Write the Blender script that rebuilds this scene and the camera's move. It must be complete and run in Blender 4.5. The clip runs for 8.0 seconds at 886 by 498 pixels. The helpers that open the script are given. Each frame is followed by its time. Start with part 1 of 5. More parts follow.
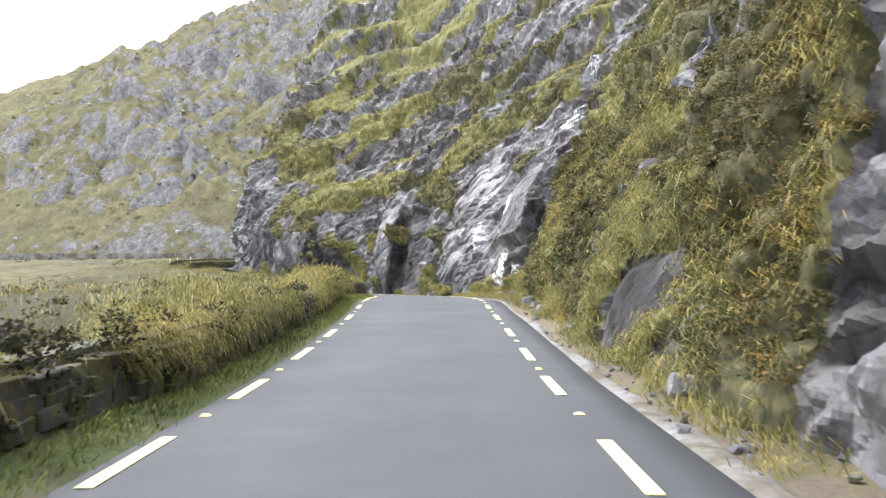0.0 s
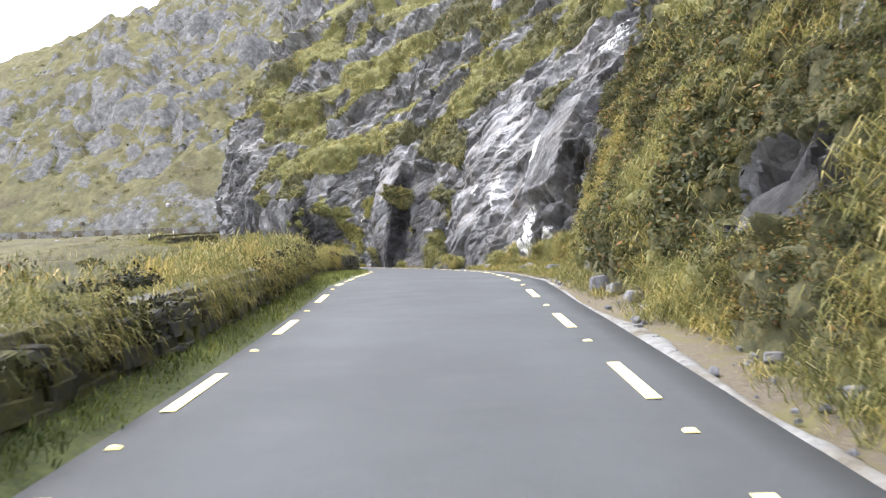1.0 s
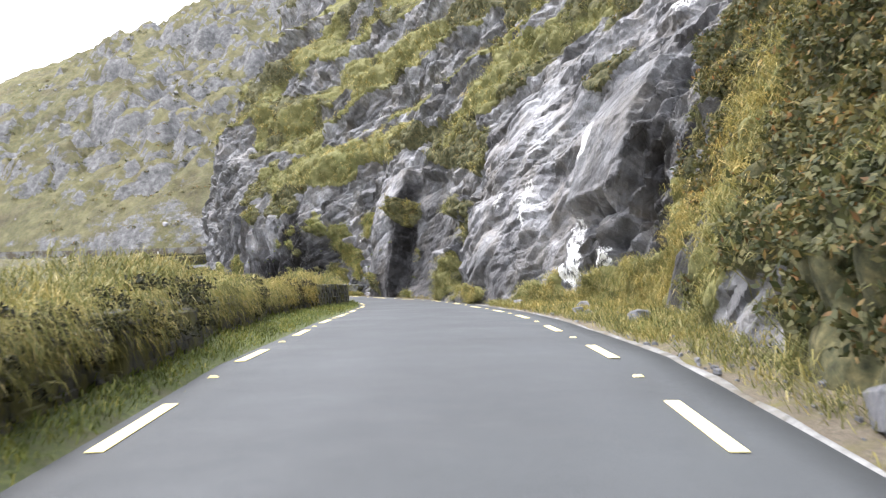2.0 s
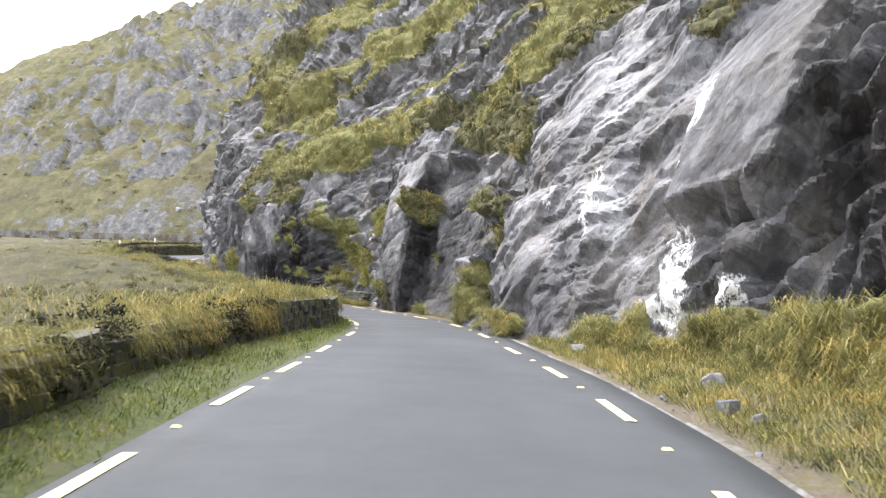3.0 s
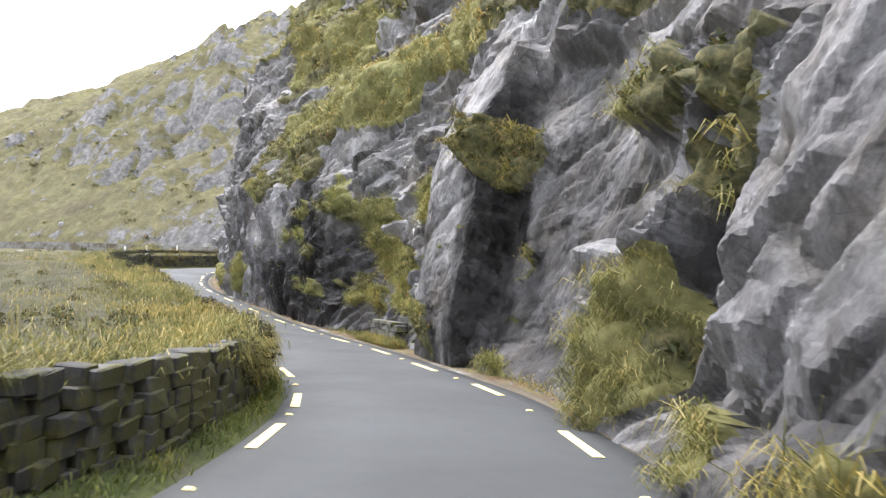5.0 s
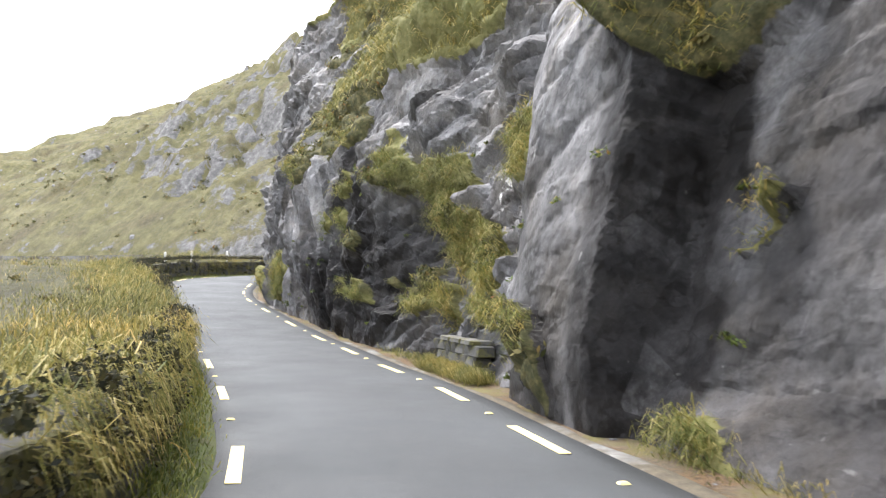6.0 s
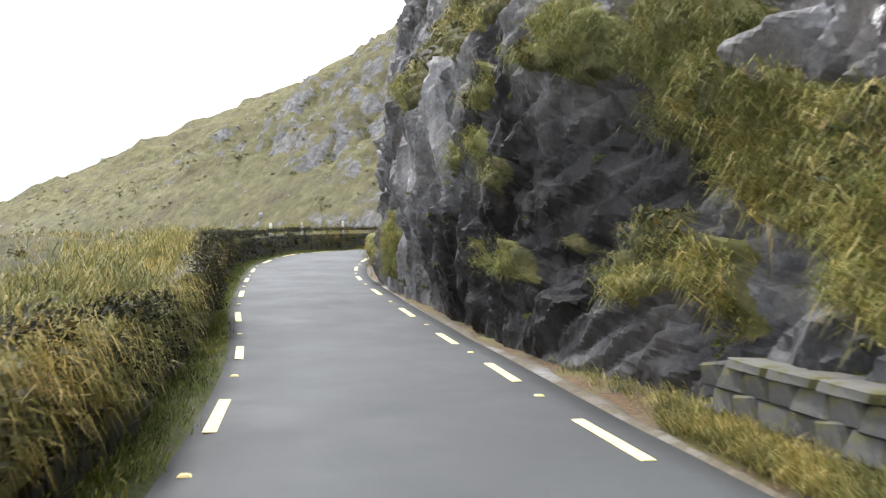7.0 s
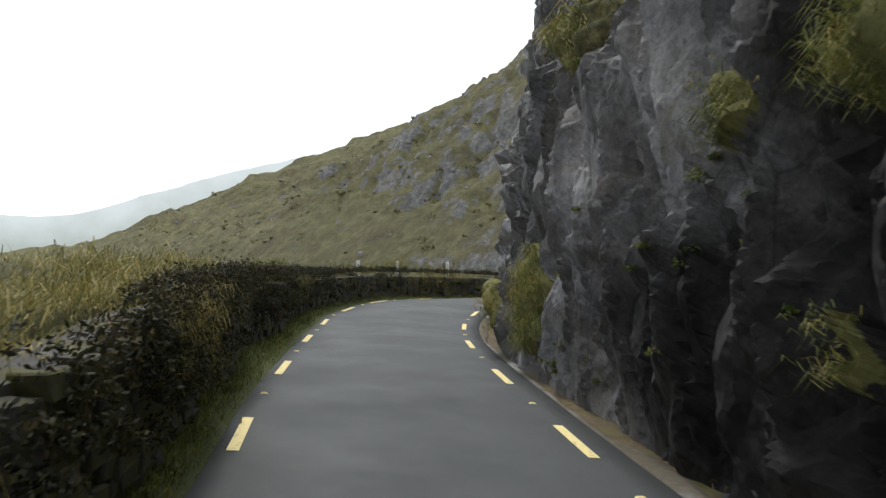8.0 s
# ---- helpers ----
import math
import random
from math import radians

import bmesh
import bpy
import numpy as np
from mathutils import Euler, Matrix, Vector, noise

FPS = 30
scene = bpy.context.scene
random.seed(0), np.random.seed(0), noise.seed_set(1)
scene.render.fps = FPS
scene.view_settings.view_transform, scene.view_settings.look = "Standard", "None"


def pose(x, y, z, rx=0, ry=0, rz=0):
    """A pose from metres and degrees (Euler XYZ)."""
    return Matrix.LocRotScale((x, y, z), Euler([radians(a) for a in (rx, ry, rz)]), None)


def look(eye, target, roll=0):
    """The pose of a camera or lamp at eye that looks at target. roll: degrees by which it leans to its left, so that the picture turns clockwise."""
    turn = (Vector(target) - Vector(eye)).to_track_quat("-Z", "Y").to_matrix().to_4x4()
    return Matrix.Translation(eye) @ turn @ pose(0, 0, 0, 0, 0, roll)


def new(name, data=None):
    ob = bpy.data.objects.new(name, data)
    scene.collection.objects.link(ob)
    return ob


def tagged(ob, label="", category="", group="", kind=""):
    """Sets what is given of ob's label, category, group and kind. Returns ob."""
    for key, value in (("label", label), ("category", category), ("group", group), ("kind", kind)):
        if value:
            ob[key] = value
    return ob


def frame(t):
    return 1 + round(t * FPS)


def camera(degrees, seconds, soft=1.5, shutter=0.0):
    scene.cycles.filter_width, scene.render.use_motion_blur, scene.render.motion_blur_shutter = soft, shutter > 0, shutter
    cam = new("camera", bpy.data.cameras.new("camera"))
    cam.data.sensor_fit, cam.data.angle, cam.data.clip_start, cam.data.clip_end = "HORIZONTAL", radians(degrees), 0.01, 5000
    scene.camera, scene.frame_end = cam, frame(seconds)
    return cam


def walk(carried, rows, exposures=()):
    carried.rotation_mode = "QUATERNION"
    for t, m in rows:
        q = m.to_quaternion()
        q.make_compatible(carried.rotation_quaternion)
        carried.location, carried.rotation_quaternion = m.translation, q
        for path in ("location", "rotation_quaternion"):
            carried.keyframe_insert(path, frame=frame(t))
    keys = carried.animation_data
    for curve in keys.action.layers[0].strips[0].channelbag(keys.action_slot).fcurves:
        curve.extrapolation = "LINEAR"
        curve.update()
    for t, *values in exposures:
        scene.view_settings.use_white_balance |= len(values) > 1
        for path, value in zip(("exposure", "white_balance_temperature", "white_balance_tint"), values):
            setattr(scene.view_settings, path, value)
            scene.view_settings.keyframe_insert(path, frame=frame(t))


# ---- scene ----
cam = camera(58.6, 8.0, soft=1.2, shutter=0.12)
METRES, EYE, TILT, LEAN, TURN = 70.0, 1.35, 2.2, 0.0, 0.0
ROWS = [
    (0.0, 0.0, 0.0, 0.0, 0.0, 0.0, 0.0),
    (0.5, 0.0002, 0.0686, -0.002, 0.91, 1.78, 0.06),
    (1.0, -0.0016, 0.1332, -0.0043, 0.53, -2.3, 1.66),
    (2.5, -0.0036, 0.3259, -0.0061, 2.85, -0.03, -0.02),
    (3.0, -0.0057, 0.3847, -0.0053, 3.52, -0.54, -1.96),
    (3.5, -0.0074, 0.445, -0.0084, 4.51, 1.82, -0.36),
    (4.0, -0.01, 0.5065, -0.0117, 6.44, 1.73, -1.08),
    (4.5, -0.0136, 0.5711, -0.0146, 8.79, 0.71, -2.67),
    (6.0, -0.0491, 0.7494, -0.0253, 16.31, 1.38, -1.25),
    (6.5, -0.072, 0.8061, -0.0289, 21.82, -0.85, -2.05),
    (7.0, -0.0999, 0.861, -0.0301, 25.78, -0.57, 0.21),
    (7.5, -0.1329, 0.9131, -0.0306, 31.36, 1.26, -0.87),
    (8.0, -0.1682, 0.9628, -0.029, 33.05, 2.63, -2.57),
]
walk(cam, [(t, pose(0, 0, EYE, TILT, LEAN, TURN) @ pose(METRES * x, METRES * y, METRES * z, 90 + pitch, roll, yaw)) for t, x, y, z, yaw, pitch, roll in ROWS],
     exposures=[(0.0, 2.02, 6000, 15), (2.5, 2.08, 6050, 15), (3.5, 1.98, 6100, 15), (4.0, 1.92, 6100, 15), (4.5, 1.98, 6100, 15), (6.0, 2.15, 6150, 14), (7.0, 1.82, 6150, 13), (7.5, 1.52, 6200, 11), (8.0, 0.58, 6200, 9)])

# ---- light ----
world = bpy.data.worlds.new("overcast_sky")
scene.world = world
world.use_nodes = True
wn, wl = world.node_tree.nodes, world.node_tree.links
sky = wn.new("ShaderNodeTexSky")
sky.sky_type, sky.sun_disc = "NISHITA", False
sky.sun_elevation, sky.sun_rotation = radians(60), radians(-65)
sky.altitude, sky.air_density, sky.dust_density = 300, 1.0, 6.0
cloud_at = wn.new("ShaderNodeTexCoord")
cloud_noise = wn.new("ShaderNodeTexNoise")
cloud_noise.inputs["Scale"].default_value, cloud_noise.inputs["Detail"].default_value = 2.2, 5
cloud_ramp = wn.new("ShaderNodeValToRGB")
cloud_ramp.color_ramp.elements[0].position, cloud_ramp.color_ramp.elements[0].color = 0.25, (8.6, 9.0, 9.4, 1)
cloud_ramp.color_ramp.elements[1].position, cloud_ramp.color_ramp.elements[1].color = 0.7, (11.5, 11.6, 11.6, 1)
cover = wn.new("ShaderNodeMix")
cover.data_type, cover.inputs["Factor"].default_value = "RGBA", 0.9
wl.new(cloud_at.outputs["Generated"], cloud_noise.inputs["Vector"])
wl.new(cloud_noise.outputs["Fac"], cloud_ramp.inputs["Fac"])
wl.new(sky.outputs["Color"], cover.inputs["A"])
wl.new(cloud_ramp.outputs["Color"], cover.inputs["B"])
wl.new(cover.outputs["Result"], wn["Background"].inputs["Color"])
wn["Background"].inputs["Strength"].default_value = 0.088

sun = new("sun", bpy.data.lights.new("sun", "SUN"))
sun.data.energy, sun.data.angle, sun.data.color = 1.5, radians(12), (1.0, 0.95, 0.87)
sun.matrix_world = look((-45, 66, 85), (0, 45, 0))

# ---- small tools ----
PRIME = np.uint32(2654435761)


def chance(ix, iy, salt):
    """Repeatable random numbers from 0 to 1 for whole-number places."""
    a = ix.astype(np.int64).astype(np.uint32) * np.uint32(374761393) + iy.astype(np.int64).astype(np.uint32) * np.uint32(668265263)
    a = a + np.uint32(salt) * PRIME
    a = (a ^ (a >> np.uint32(13))) * np.uint32(1274126177)
    a = (a ^ (a >> np.uint32(16))) * np.uint32(2246822519)
    return (a ^ (a >> np.uint32(15))).astype(np.float64) / 4294967295.0


def soft_noise(x, y, salt):
    ix, iy = np.floor(x), np.floor(y)
    fx, fy = x - ix, y - iy
    fx, fy = fx * fx * (3 - 2 * fx), fy * fy * (3 - 2 * fy)
    a, b = chance(ix, iy, salt), chance(ix + 1, iy, salt)
    c, d = chance(ix, iy + 1, salt), chance(ix + 1, iy + 1, salt)
    return (a + (b - a) * fx) * (1 - fy) + (c + (d - c) * fx) * fy - 0.5


def rough(x, y, salt, octaves=4):
    total, size, weight = 0, 1.0, 1.0
    for n in range(octaves):
        total = total + weight * soft_noise(x * size + 7.3 * n, y * size - 3.1 * n, salt + n)
        size, weight = size * 2.03, weight * 0.5
    return total


def domes(x, y, salt):
    """Tussocks: a rounded cushion in every cell of a jittered net, with gaps between; 0 to 1, and each one's own number."""
    ix, iy = np.floor(x), np.floor(y)
    best, own = np.full(x.shape, 9.0), np.zeros(x.shape)
    for dx in (-1, 0, 1):
        for dy in (-1, 0, 1):
            cx, cy = ix + dx, iy + dy
            far = np.hypot(x - cx - chance(cx, cy, salt), y - cy - chance(cx, cy, salt + 1)) * (0.8 + 0.5 * chance(cx, cy, salt + 2))
            own = np.where(far < best, chance(cx, cy, salt + 3), own)
            best = np.minimum(best, far)
    return np.clip(1 - best * best * 1.5, 0, 1), own


def blocks(x, y, salt, tilt, steep=3.0, cap=-0.12, swing=1.1, lap=0.0):
    """Angular rock: every cell is a block with a flat sloping face and straight steep sides; blocks meet in sharp edges. lap: how far the lower edges stand proud, as on shingles."""
    ix, iy = np.floor(x), np.floor(y)
    value, tone = np.full(x.shape, -9.0), np.zeros(x.shape)
    for dx in (-1, 0, 1):
        for dy in (-1, 0, 1):
            cx, cy = ix + dx, iy + dy
            px, py = x - cx - 0.15 - 0.7 * chance(cx, cy, salt), y - cy - 0.15 - 0.7 * chance(cx, cy, salt + 1)
            turn = (chance(cx, cy, salt + 6) - 0.5) * swing
            c, s = np.cos(turn), np.sin(turn)
            a, b = px * c + py * s, -px * s + py * c
            high = 0.9 * (chance(cx, cy, salt + 2) - 0.5)
            face = high + tilt * ((chance(cx, cy, salt + 3) - 0.5) * a + (chance(cx, cy, salt + 4) - 0.5) * b) - lap * b
            sides = high + cap + steep * 0.5 - steep * np.maximum(np.abs(a), np.abs(b + 0.25 * a))
            v = np.minimum(face, sides)
            more = v > value
            value, tone = np.where(more, v, value), np.where(more, chance(cx, cy, salt + 5), tone)
    return np.maximum(value, -1.0), tone


def step(a, b, x):
    q = np.clip((x - a) / (b - a), 0, 1)
    return q * q * (3 - 2 * q)


def bent(points, n):
    """A smooth curve through points, n places on it, and the length to each."""
    p = np.array(points, float)
    t = np.r_[0, np.cumsum(np.linalg.norm(np.diff(p, axis=0), axis=1))]
    m = np.gradient(p, t, axis=0)
    q = np.linspace(0, t[-1], n)
    i = np.clip(np.searchsorted(t, q) - 1, 0, len(t) - 2)
    h = (t[i + 1] - t[i])[:, None]
    x = (q - t[i])[:, None] / h
    c = (2 * x**3 - 3 * x**2 + 1) * p[i] + (x**3 - 2 * x**2 + x) * h * m[i] + (3 * x**2 - 2 * x**3) * p[i + 1] + (x**3 - x**2) * h * m[i + 1]
    along = np.gradient(c, axis=0)
    along /= np.linalg.norm(along, axis=1)[:, None]
    return c, np.c_[along[:, 1], -along[:, 0]], np.r_[0, np.cumsum(np.linalg.norm(np.diff(c, axis=0), axis=1))]


def knots(xk, yk, x):
    m = np.gradient(yk, xk)
    x = np.clip(x, xk[0], xk[-1])
    i = np.clip(np.searchsorted(xk, x) - 1, 0, len(xk) - 2)
    h = xk[i + 1] - xk[i]
    q = (x - xk[i]) / h
    return (2 * q**3 - 3 * q**2 + 1) * yk[i] + (q**3 - 2 * q**2 + q) * h * m[i] + (3 * q**2 - 2 * q**3) * yk[i + 1] + (q**3 - q**2) * h * m[i + 1]


def mesh_of(name, verts, faces, smooth=None):
    me = bpy.data.meshes.new(name)
    me.from_pydata(np.asarray(verts).tolist(), [], faces if isinstance(faces, list) else faces.tolist())
    if smooth is not None:
        me.polygons.foreach_set("use_smooth", np.broadcast_to(np.asarray(smooth, bool), (len(me.polygons),)).copy())
    me.update()
    return me


def grid_faces(rows, cols):
    a = (np.arange(rows - 1)[:, None] * cols + np.arange(cols - 1)).ravel()
    return np.stack([a, a + 1, a + cols + 1, a + cols], 1)


def note(me, name, values):
    me.attributes.new(name, "FLOAT", "POINT").data.foreach_set("value", np.ascontiguousarray(values, np.float32).ravel())


def part(name, me, material, parent, label="", m=None):
    ob = new(name, me)
    if material and not me.materials:
        me.materials.append(material)
    ob.parent = parent
    if m is not None:
        ob.matrix_basis = m
    return tagged(ob, label)


# ---- materials ----
class Paint:
    """A node material with one Principled surface."""

    def __init__(self, name, roughness=0.9):
        self.mat = bpy.data.materials.new(name)
        self.mat.use_nodes = True
        self.nodes, self.links = self.mat.node_tree.nodes, self.mat.node_tree.links
        self.face = self.nodes["Principled BSDF"]
        self.face.inputs["Roughness"].default_value = roughness
        self.place = self.add("ShaderNodeTexCoord").outputs["Object"]
        self.relief = None

    def add(self, kind, **values):
        node = self.nodes.new(kind)
        for key, value in values.items():
            node.inputs[key].default_value = value
        return node

    def join(self, a, b):
        self.links.new(a, b)

    def lean(self, stretch):
        """The place, drawn out along the three axes (stretch) after a turn (degrees)."""
        turn = self.add("ShaderNodeMapping")
        turn.vector_type = "TEXTURE"
        turn.inputs["Scale"].default_value = stretch[:3]
        turn.inputs["Rotation"].default_value = [radians(a) for a in stretch[3:]]
        self.join(self.place, turn.inputs["Vector"])
        return turn.outputs["Vector"]

    def noise(self, scale, detail=6, rough_=0.6, stretch=None):
        node = self.add("ShaderNodeTexNoise", Scale=scale, Detail=detail, Roughness=rough_)
        self.join(self.lean(stretch) if stretch else self.place, node.inputs["Vector"])
        return node.outputs["Fac"]

    def warped(self, vector, scale, amount):
        """The place, pushed about by noise, so that nets of cells lose their straight sides."""
        node = self.add("ShaderNodeTexNoise", Scale=scale, Detail=5, Roughness=0.6)
        self.join(vector, node.inputs["Vector"])
        push = self.add("ShaderNodeVectorMath")
        push.operation = "MULTIPLY_ADD"
        self.join(node.outputs["Color"], push.inputs[0])
        push.inputs[1].default_value = (amount, amount, amount)
        self.join(vector, push.inputs[2])
        return push.outputs[0]

    def cells(self, scale, feature, stretch):
        node = self.add("ShaderNodeTexVoronoi", Scale=scale)
        node.feature = feature
        self.join(self.warped(self.lean(stretch), scale * 1.5, 0.05 / scale), node.inputs["Vector"])
        return node

    def chips(self, *nets):
        """Tilts the surface chip by chip, as split slate is."""
        here = self.add("ShaderNodeNewGeometry").outputs["Normal"]
        for amount, net in nets:
            off_ = self.add("ShaderNodeVectorMath")
            off_.operation = "MULTIPLY_ADD"
            self.join(net.outputs["Color"], off_.inputs[0])
            off_.inputs[1].default_value = (amount, amount, amount)
            off_.inputs[2].default_value = (-amount / 2, -amount / 2, -amount / 2)
            add_ = self.add("ShaderNodeVectorMath")
            add_.operation = "ADD"
            self.join(here, add_.inputs[0])
            self.join(off_.outputs[0], add_.inputs[1])
            unit = self.add("ShaderNodeVectorMath")
            unit.operation = "NORMALIZE"
            self.join(add_.outputs[0], unit.inputs[0])
            here = unit.outputs[0]
        self.relief = here

    def ramp(self, fac, *stops):
        node = self.add("ShaderNodeValToRGB")
        for n, (at, colour) in enumerate(stops):
            if n < 2:
                e = node.color_ramp.elements[n]
                e.position = at
            else:
                e = node.color_ramp.elements.new(at)
            e.color = (*colour, 1) if isinstance(colour, tuple) else (colour, colour, colour, 1)
        self.join(fac, node.inputs["Fac"])
        return node.outputs["Color"]

    def mix(self, fac, a, b, blend="MIX"):
        node = self.add("ShaderNodeMix")
        node.data_type, node.blend_type = "RGBA", blend
        for value, key in ((fac, "Factor"), (a, "A"), (b, "B")):
            slot = [i for i in node.inputs if i.name == key and i.enabled][0]
            if isinstance(value, (int, float)):
                slot.default_value = value
            elif isinstance(value, tuple):
                slot.default_value = (*value, 1)
            else:
                self.join(value, slot)
        return [o for o in node.outputs if o.enabled][0]

    def sums(self, kind, a, b):
        node = self.add("ShaderNodeMath")
        node.operation = kind
        for n, value in enumerate((a, b)):
            if isinstance(value, (int, float)):
                node.inputs[n].default_value = value
            else:
                self.join(value, node.inputs[n])
        return node.outputs[0]

    def value(self, name):
        node = self.add("ShaderNodeAttribute")
        node.attribute_name = name
        return node.outputs["Fac"]

    def colour(self, socket):
        self.join(socket, self.face.inputs["Base Color"])
        return self

    def rough(self, socket):
        self.join(socket, self.face.inputs["Roughness"])
        return self

    def bump(self, socket, depth, strength=1.0):
        node = self.add("ShaderNodeBump", Strength=strength, Distance=depth)
        self.join(socket, node.inputs["Height"])
        if self.relief:
            self.join(self.relief, node.inputs["Normal"])
        self.relief = node.outputs["Normal"]
        self.join(self.relief, self.face.inputs["Normal"])
        return self


def turf_colour(p):
    wide = p.ramp(p.noise(0.35, 4), (0.3, (0.10, 0.098, 0.036)), (0.5, (0.17, 0.155, 0.058)), (0.7, (0.115, 0.125, 0.04)))
    fine = p.ramp(p.noise(9, 8, 0.7), (0.3, (0.045, 0.05, 0.016)), (0.55, (0.16, 0.155, 0.06)), (0.8, (0.25, 0.225, 0.11)))
    return p.mix(0.55, wide, fine)


DIP = (0.9, 0.9, 1.5, 52, 0, 0)
SHARD = (0.8, 0.8, 1.9, 55, 0, 0)


def rock_colour(p):
    base = p.ramp(p.noise(0.5, 8, 0.62, DIP), (0.34, (0.090, 0.085, 0.085)), (0.5, (0.158, 0.155, 0.157)), (0.66, (0.222, 0.221, 0.223)))
    grain = p.ramp(p.noise(6.0, 12, 0.75, DIP), (0.3, 0.80), (0.5, 1.0), (0.7, 1.16))
    both = p.mix(1.0, base, grain, "MULTIPLY")
    for scale, low, high in ((1.1, 0.86, 1.12), (3.6, 0.86, 1.12)):
        split = p.add("ShaderNodeSeparateColor")
        p.join(p.cells(scale, "F1", DIP).outputs["Color"], split.inputs[0])
        both = p.mix(1.0, both, p.ramp(split.outputs[0], (0.1, low), (0.9, high)), "MULTIPLY")
    brown = p.ramp(p.noise(0.8, 8, 0.72), (0.46, 0.0), (0.70, 0.65))
    both = p.mix(brown, both, (0.15, 0.128, 0.098))
    streaks = p.noise(4.4, 10, 0.75, (0.8, 0.8, 1.4, 30, 0, 0))
    lichen = p.sums("MULTIPLY", p.ramp(streaks, (0.635, 0.0), (0.66, 1.0)), p.ramp(p.noise(0.33, 5), (0.44, 0.0), (0.58, 1.0)))
    both = p.mix(p.sums("MULTIPLY", lichen, 0.28), both, (0.66, 0.65, 0.63))
    for scale, wide_, deep in ((0.6, 0.014, 0.6), (1.9, 0.02, 0.5), (4.6, 0.035, 0.45)):
        gap = p.ramp(p.cells(scale, "DISTANCE_TO_EDGE", DIP).outputs["Distance"], (0.0, 1.0), (wide_, 0.0))
        open_ = p.ramp(p.noise(scale * 1.3, 5, 0.6), (0.46, 0.0), (0.60, deep))
        both = p.mix(p.sums("MULTIPLY", gap, open_), both, (0.03, 0.03, 0.031))
    speck = p.ramp(p.noise(26, 8, 0.8, DIP), (0.34, 0.70), (0.5, 1.0), (0.66, 1.26))
    both = p.mix(1.0, both, speck, "MULTIPLY")
    pit = p.ramp(p.noise(2.3, 12, 0.78, DIP), (0.33, 0.85), (0.42, 0.0))
    both = p.mix(pit, both, (0.035, 0.035, 0.036))
    both = p.mix(1.0, both, p.ramp(p.value("tone"), (0.22, 0.46), (0.5, 0.95), (0.75, 1.38), (1.0, 1.75)), "MULTIPLY")
    # wetness and the shade of recesses, both multiplied into the rock colour
    both = p.mix(damp_shade_amount(p), both, p.mix(1.0, both, (0.138, 0.131, 0.128), "MULTIPLY"))
    spots = p.sums("MULTIPLY", p.ramp(p.noise(4.2, 4, 0.6, DIP), (0.70, 0.0), (0.73, 0.3)), p.ramp(p.noise(0.5, 4), (0.45, 0.0), (0.55, 1.0)))
    return p.mix(spots, both, (0.52, 0.515, 0.49))


def damp_shade_amount(p):
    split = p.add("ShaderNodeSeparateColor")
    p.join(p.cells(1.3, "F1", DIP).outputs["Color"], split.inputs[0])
    mottle = p.sums("ADD", p.noise(0.7, 8, 0.7, DIP), p.sums("MULTIPLY", p.sums("SUBTRACT", split.outputs[1], 0.5), 0.2))
    return p.sums("MULTIPLY", p.value("damp_shade"), p.ramp(mottle, (0.55, 1.0), (0.76, 0.6)))


def cliff_paint():
    p = Paint("cliff_rock_and_turf", 0.72)
    turf = p.value("turf")
    edge = p.sums("ADD", turf, p.sums("MULTIPLY", p.sums("SUBTRACT", p.noise(4, 10, 0.75), 0.5), 1.3))
    level = p.add("ShaderNodeSeparateXYZ")
    p.join(p.add("ShaderNodeNewGeometry").outputs["Normal"], level.inputs[0])
    ledge = p.sums("MULTIPLY", p.sums("SUBTRACT", level.outputs[2], 0.62), 0.9)
    cover_ = p.ramp(p.sums("ADD", edge, p.sums("MAXIMUM", ledge, 0.0)), (0.46, 0.0), (0.54, 1.0))
    vein = p.sums("MULTIPLY", p.value("quartz"), p.sums("SUBTRACT", p.noise(6.0, 10, 0.8, (0.7, 0.7, 1.7, 20, 0, 0)), 0.5))
    quartz = p.sums("ADD", p.value("quartz"), p.sums("MULTIPLY", vein, 7.0))
    white = p.ramp(quartz, (0.80, 0.0), (0.92, 1.0))
    rock = p.mix(white, rock_colour(p), (0.80, 0.79, 0.76))
    heath = p.ramp(p.noise(6, 8, 0.75), (0.32, (0.022, 0.025, 0.012)), (0.5, (0.07, 0.068, 0.03)), (0.68, (0.16, 0.135, 0.06)))
    p.colour(p.mix(cover_, rock, p.mix(p.value("heath"), turf_colour(p), heath)))
    dry = p.mix(damp_shade_amount(p), p.ramp(p.noise(2.0, 6), (0.3, 0.5), (0.75, 0.85)), (0.5, 0.5, 0.5))
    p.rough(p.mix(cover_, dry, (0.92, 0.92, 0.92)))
    shine = p.ramp(damp_shade_amount(p), (0.0, 0.28), (1.0, 0.14))
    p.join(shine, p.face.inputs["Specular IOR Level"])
    p.chips((0.3, p.cells(1.7, "F1", SHARD)), (0.42, p.cells(4.2, "F1", SHARD)), (0.36, p.cells(11.0, "F1", SHARD)))
    for scale, deep in ((2.4, 0.03), (7.5, 0.014)):
        split = p.add("ShaderNodeSeparateColor")
        p.join(p.cells(scale, "F1", SHARD).outputs["Color"], split.inputs[0])
        p.bump(split.outputs[0], deep, 0.8)
    p.bump(p.noise(10, 12, 0.85, DIP), 0.012, 1.0)
    p.bump(p.noise(38, 10, 0.8, DIP), 0.012, 1.0)
    return p.mat


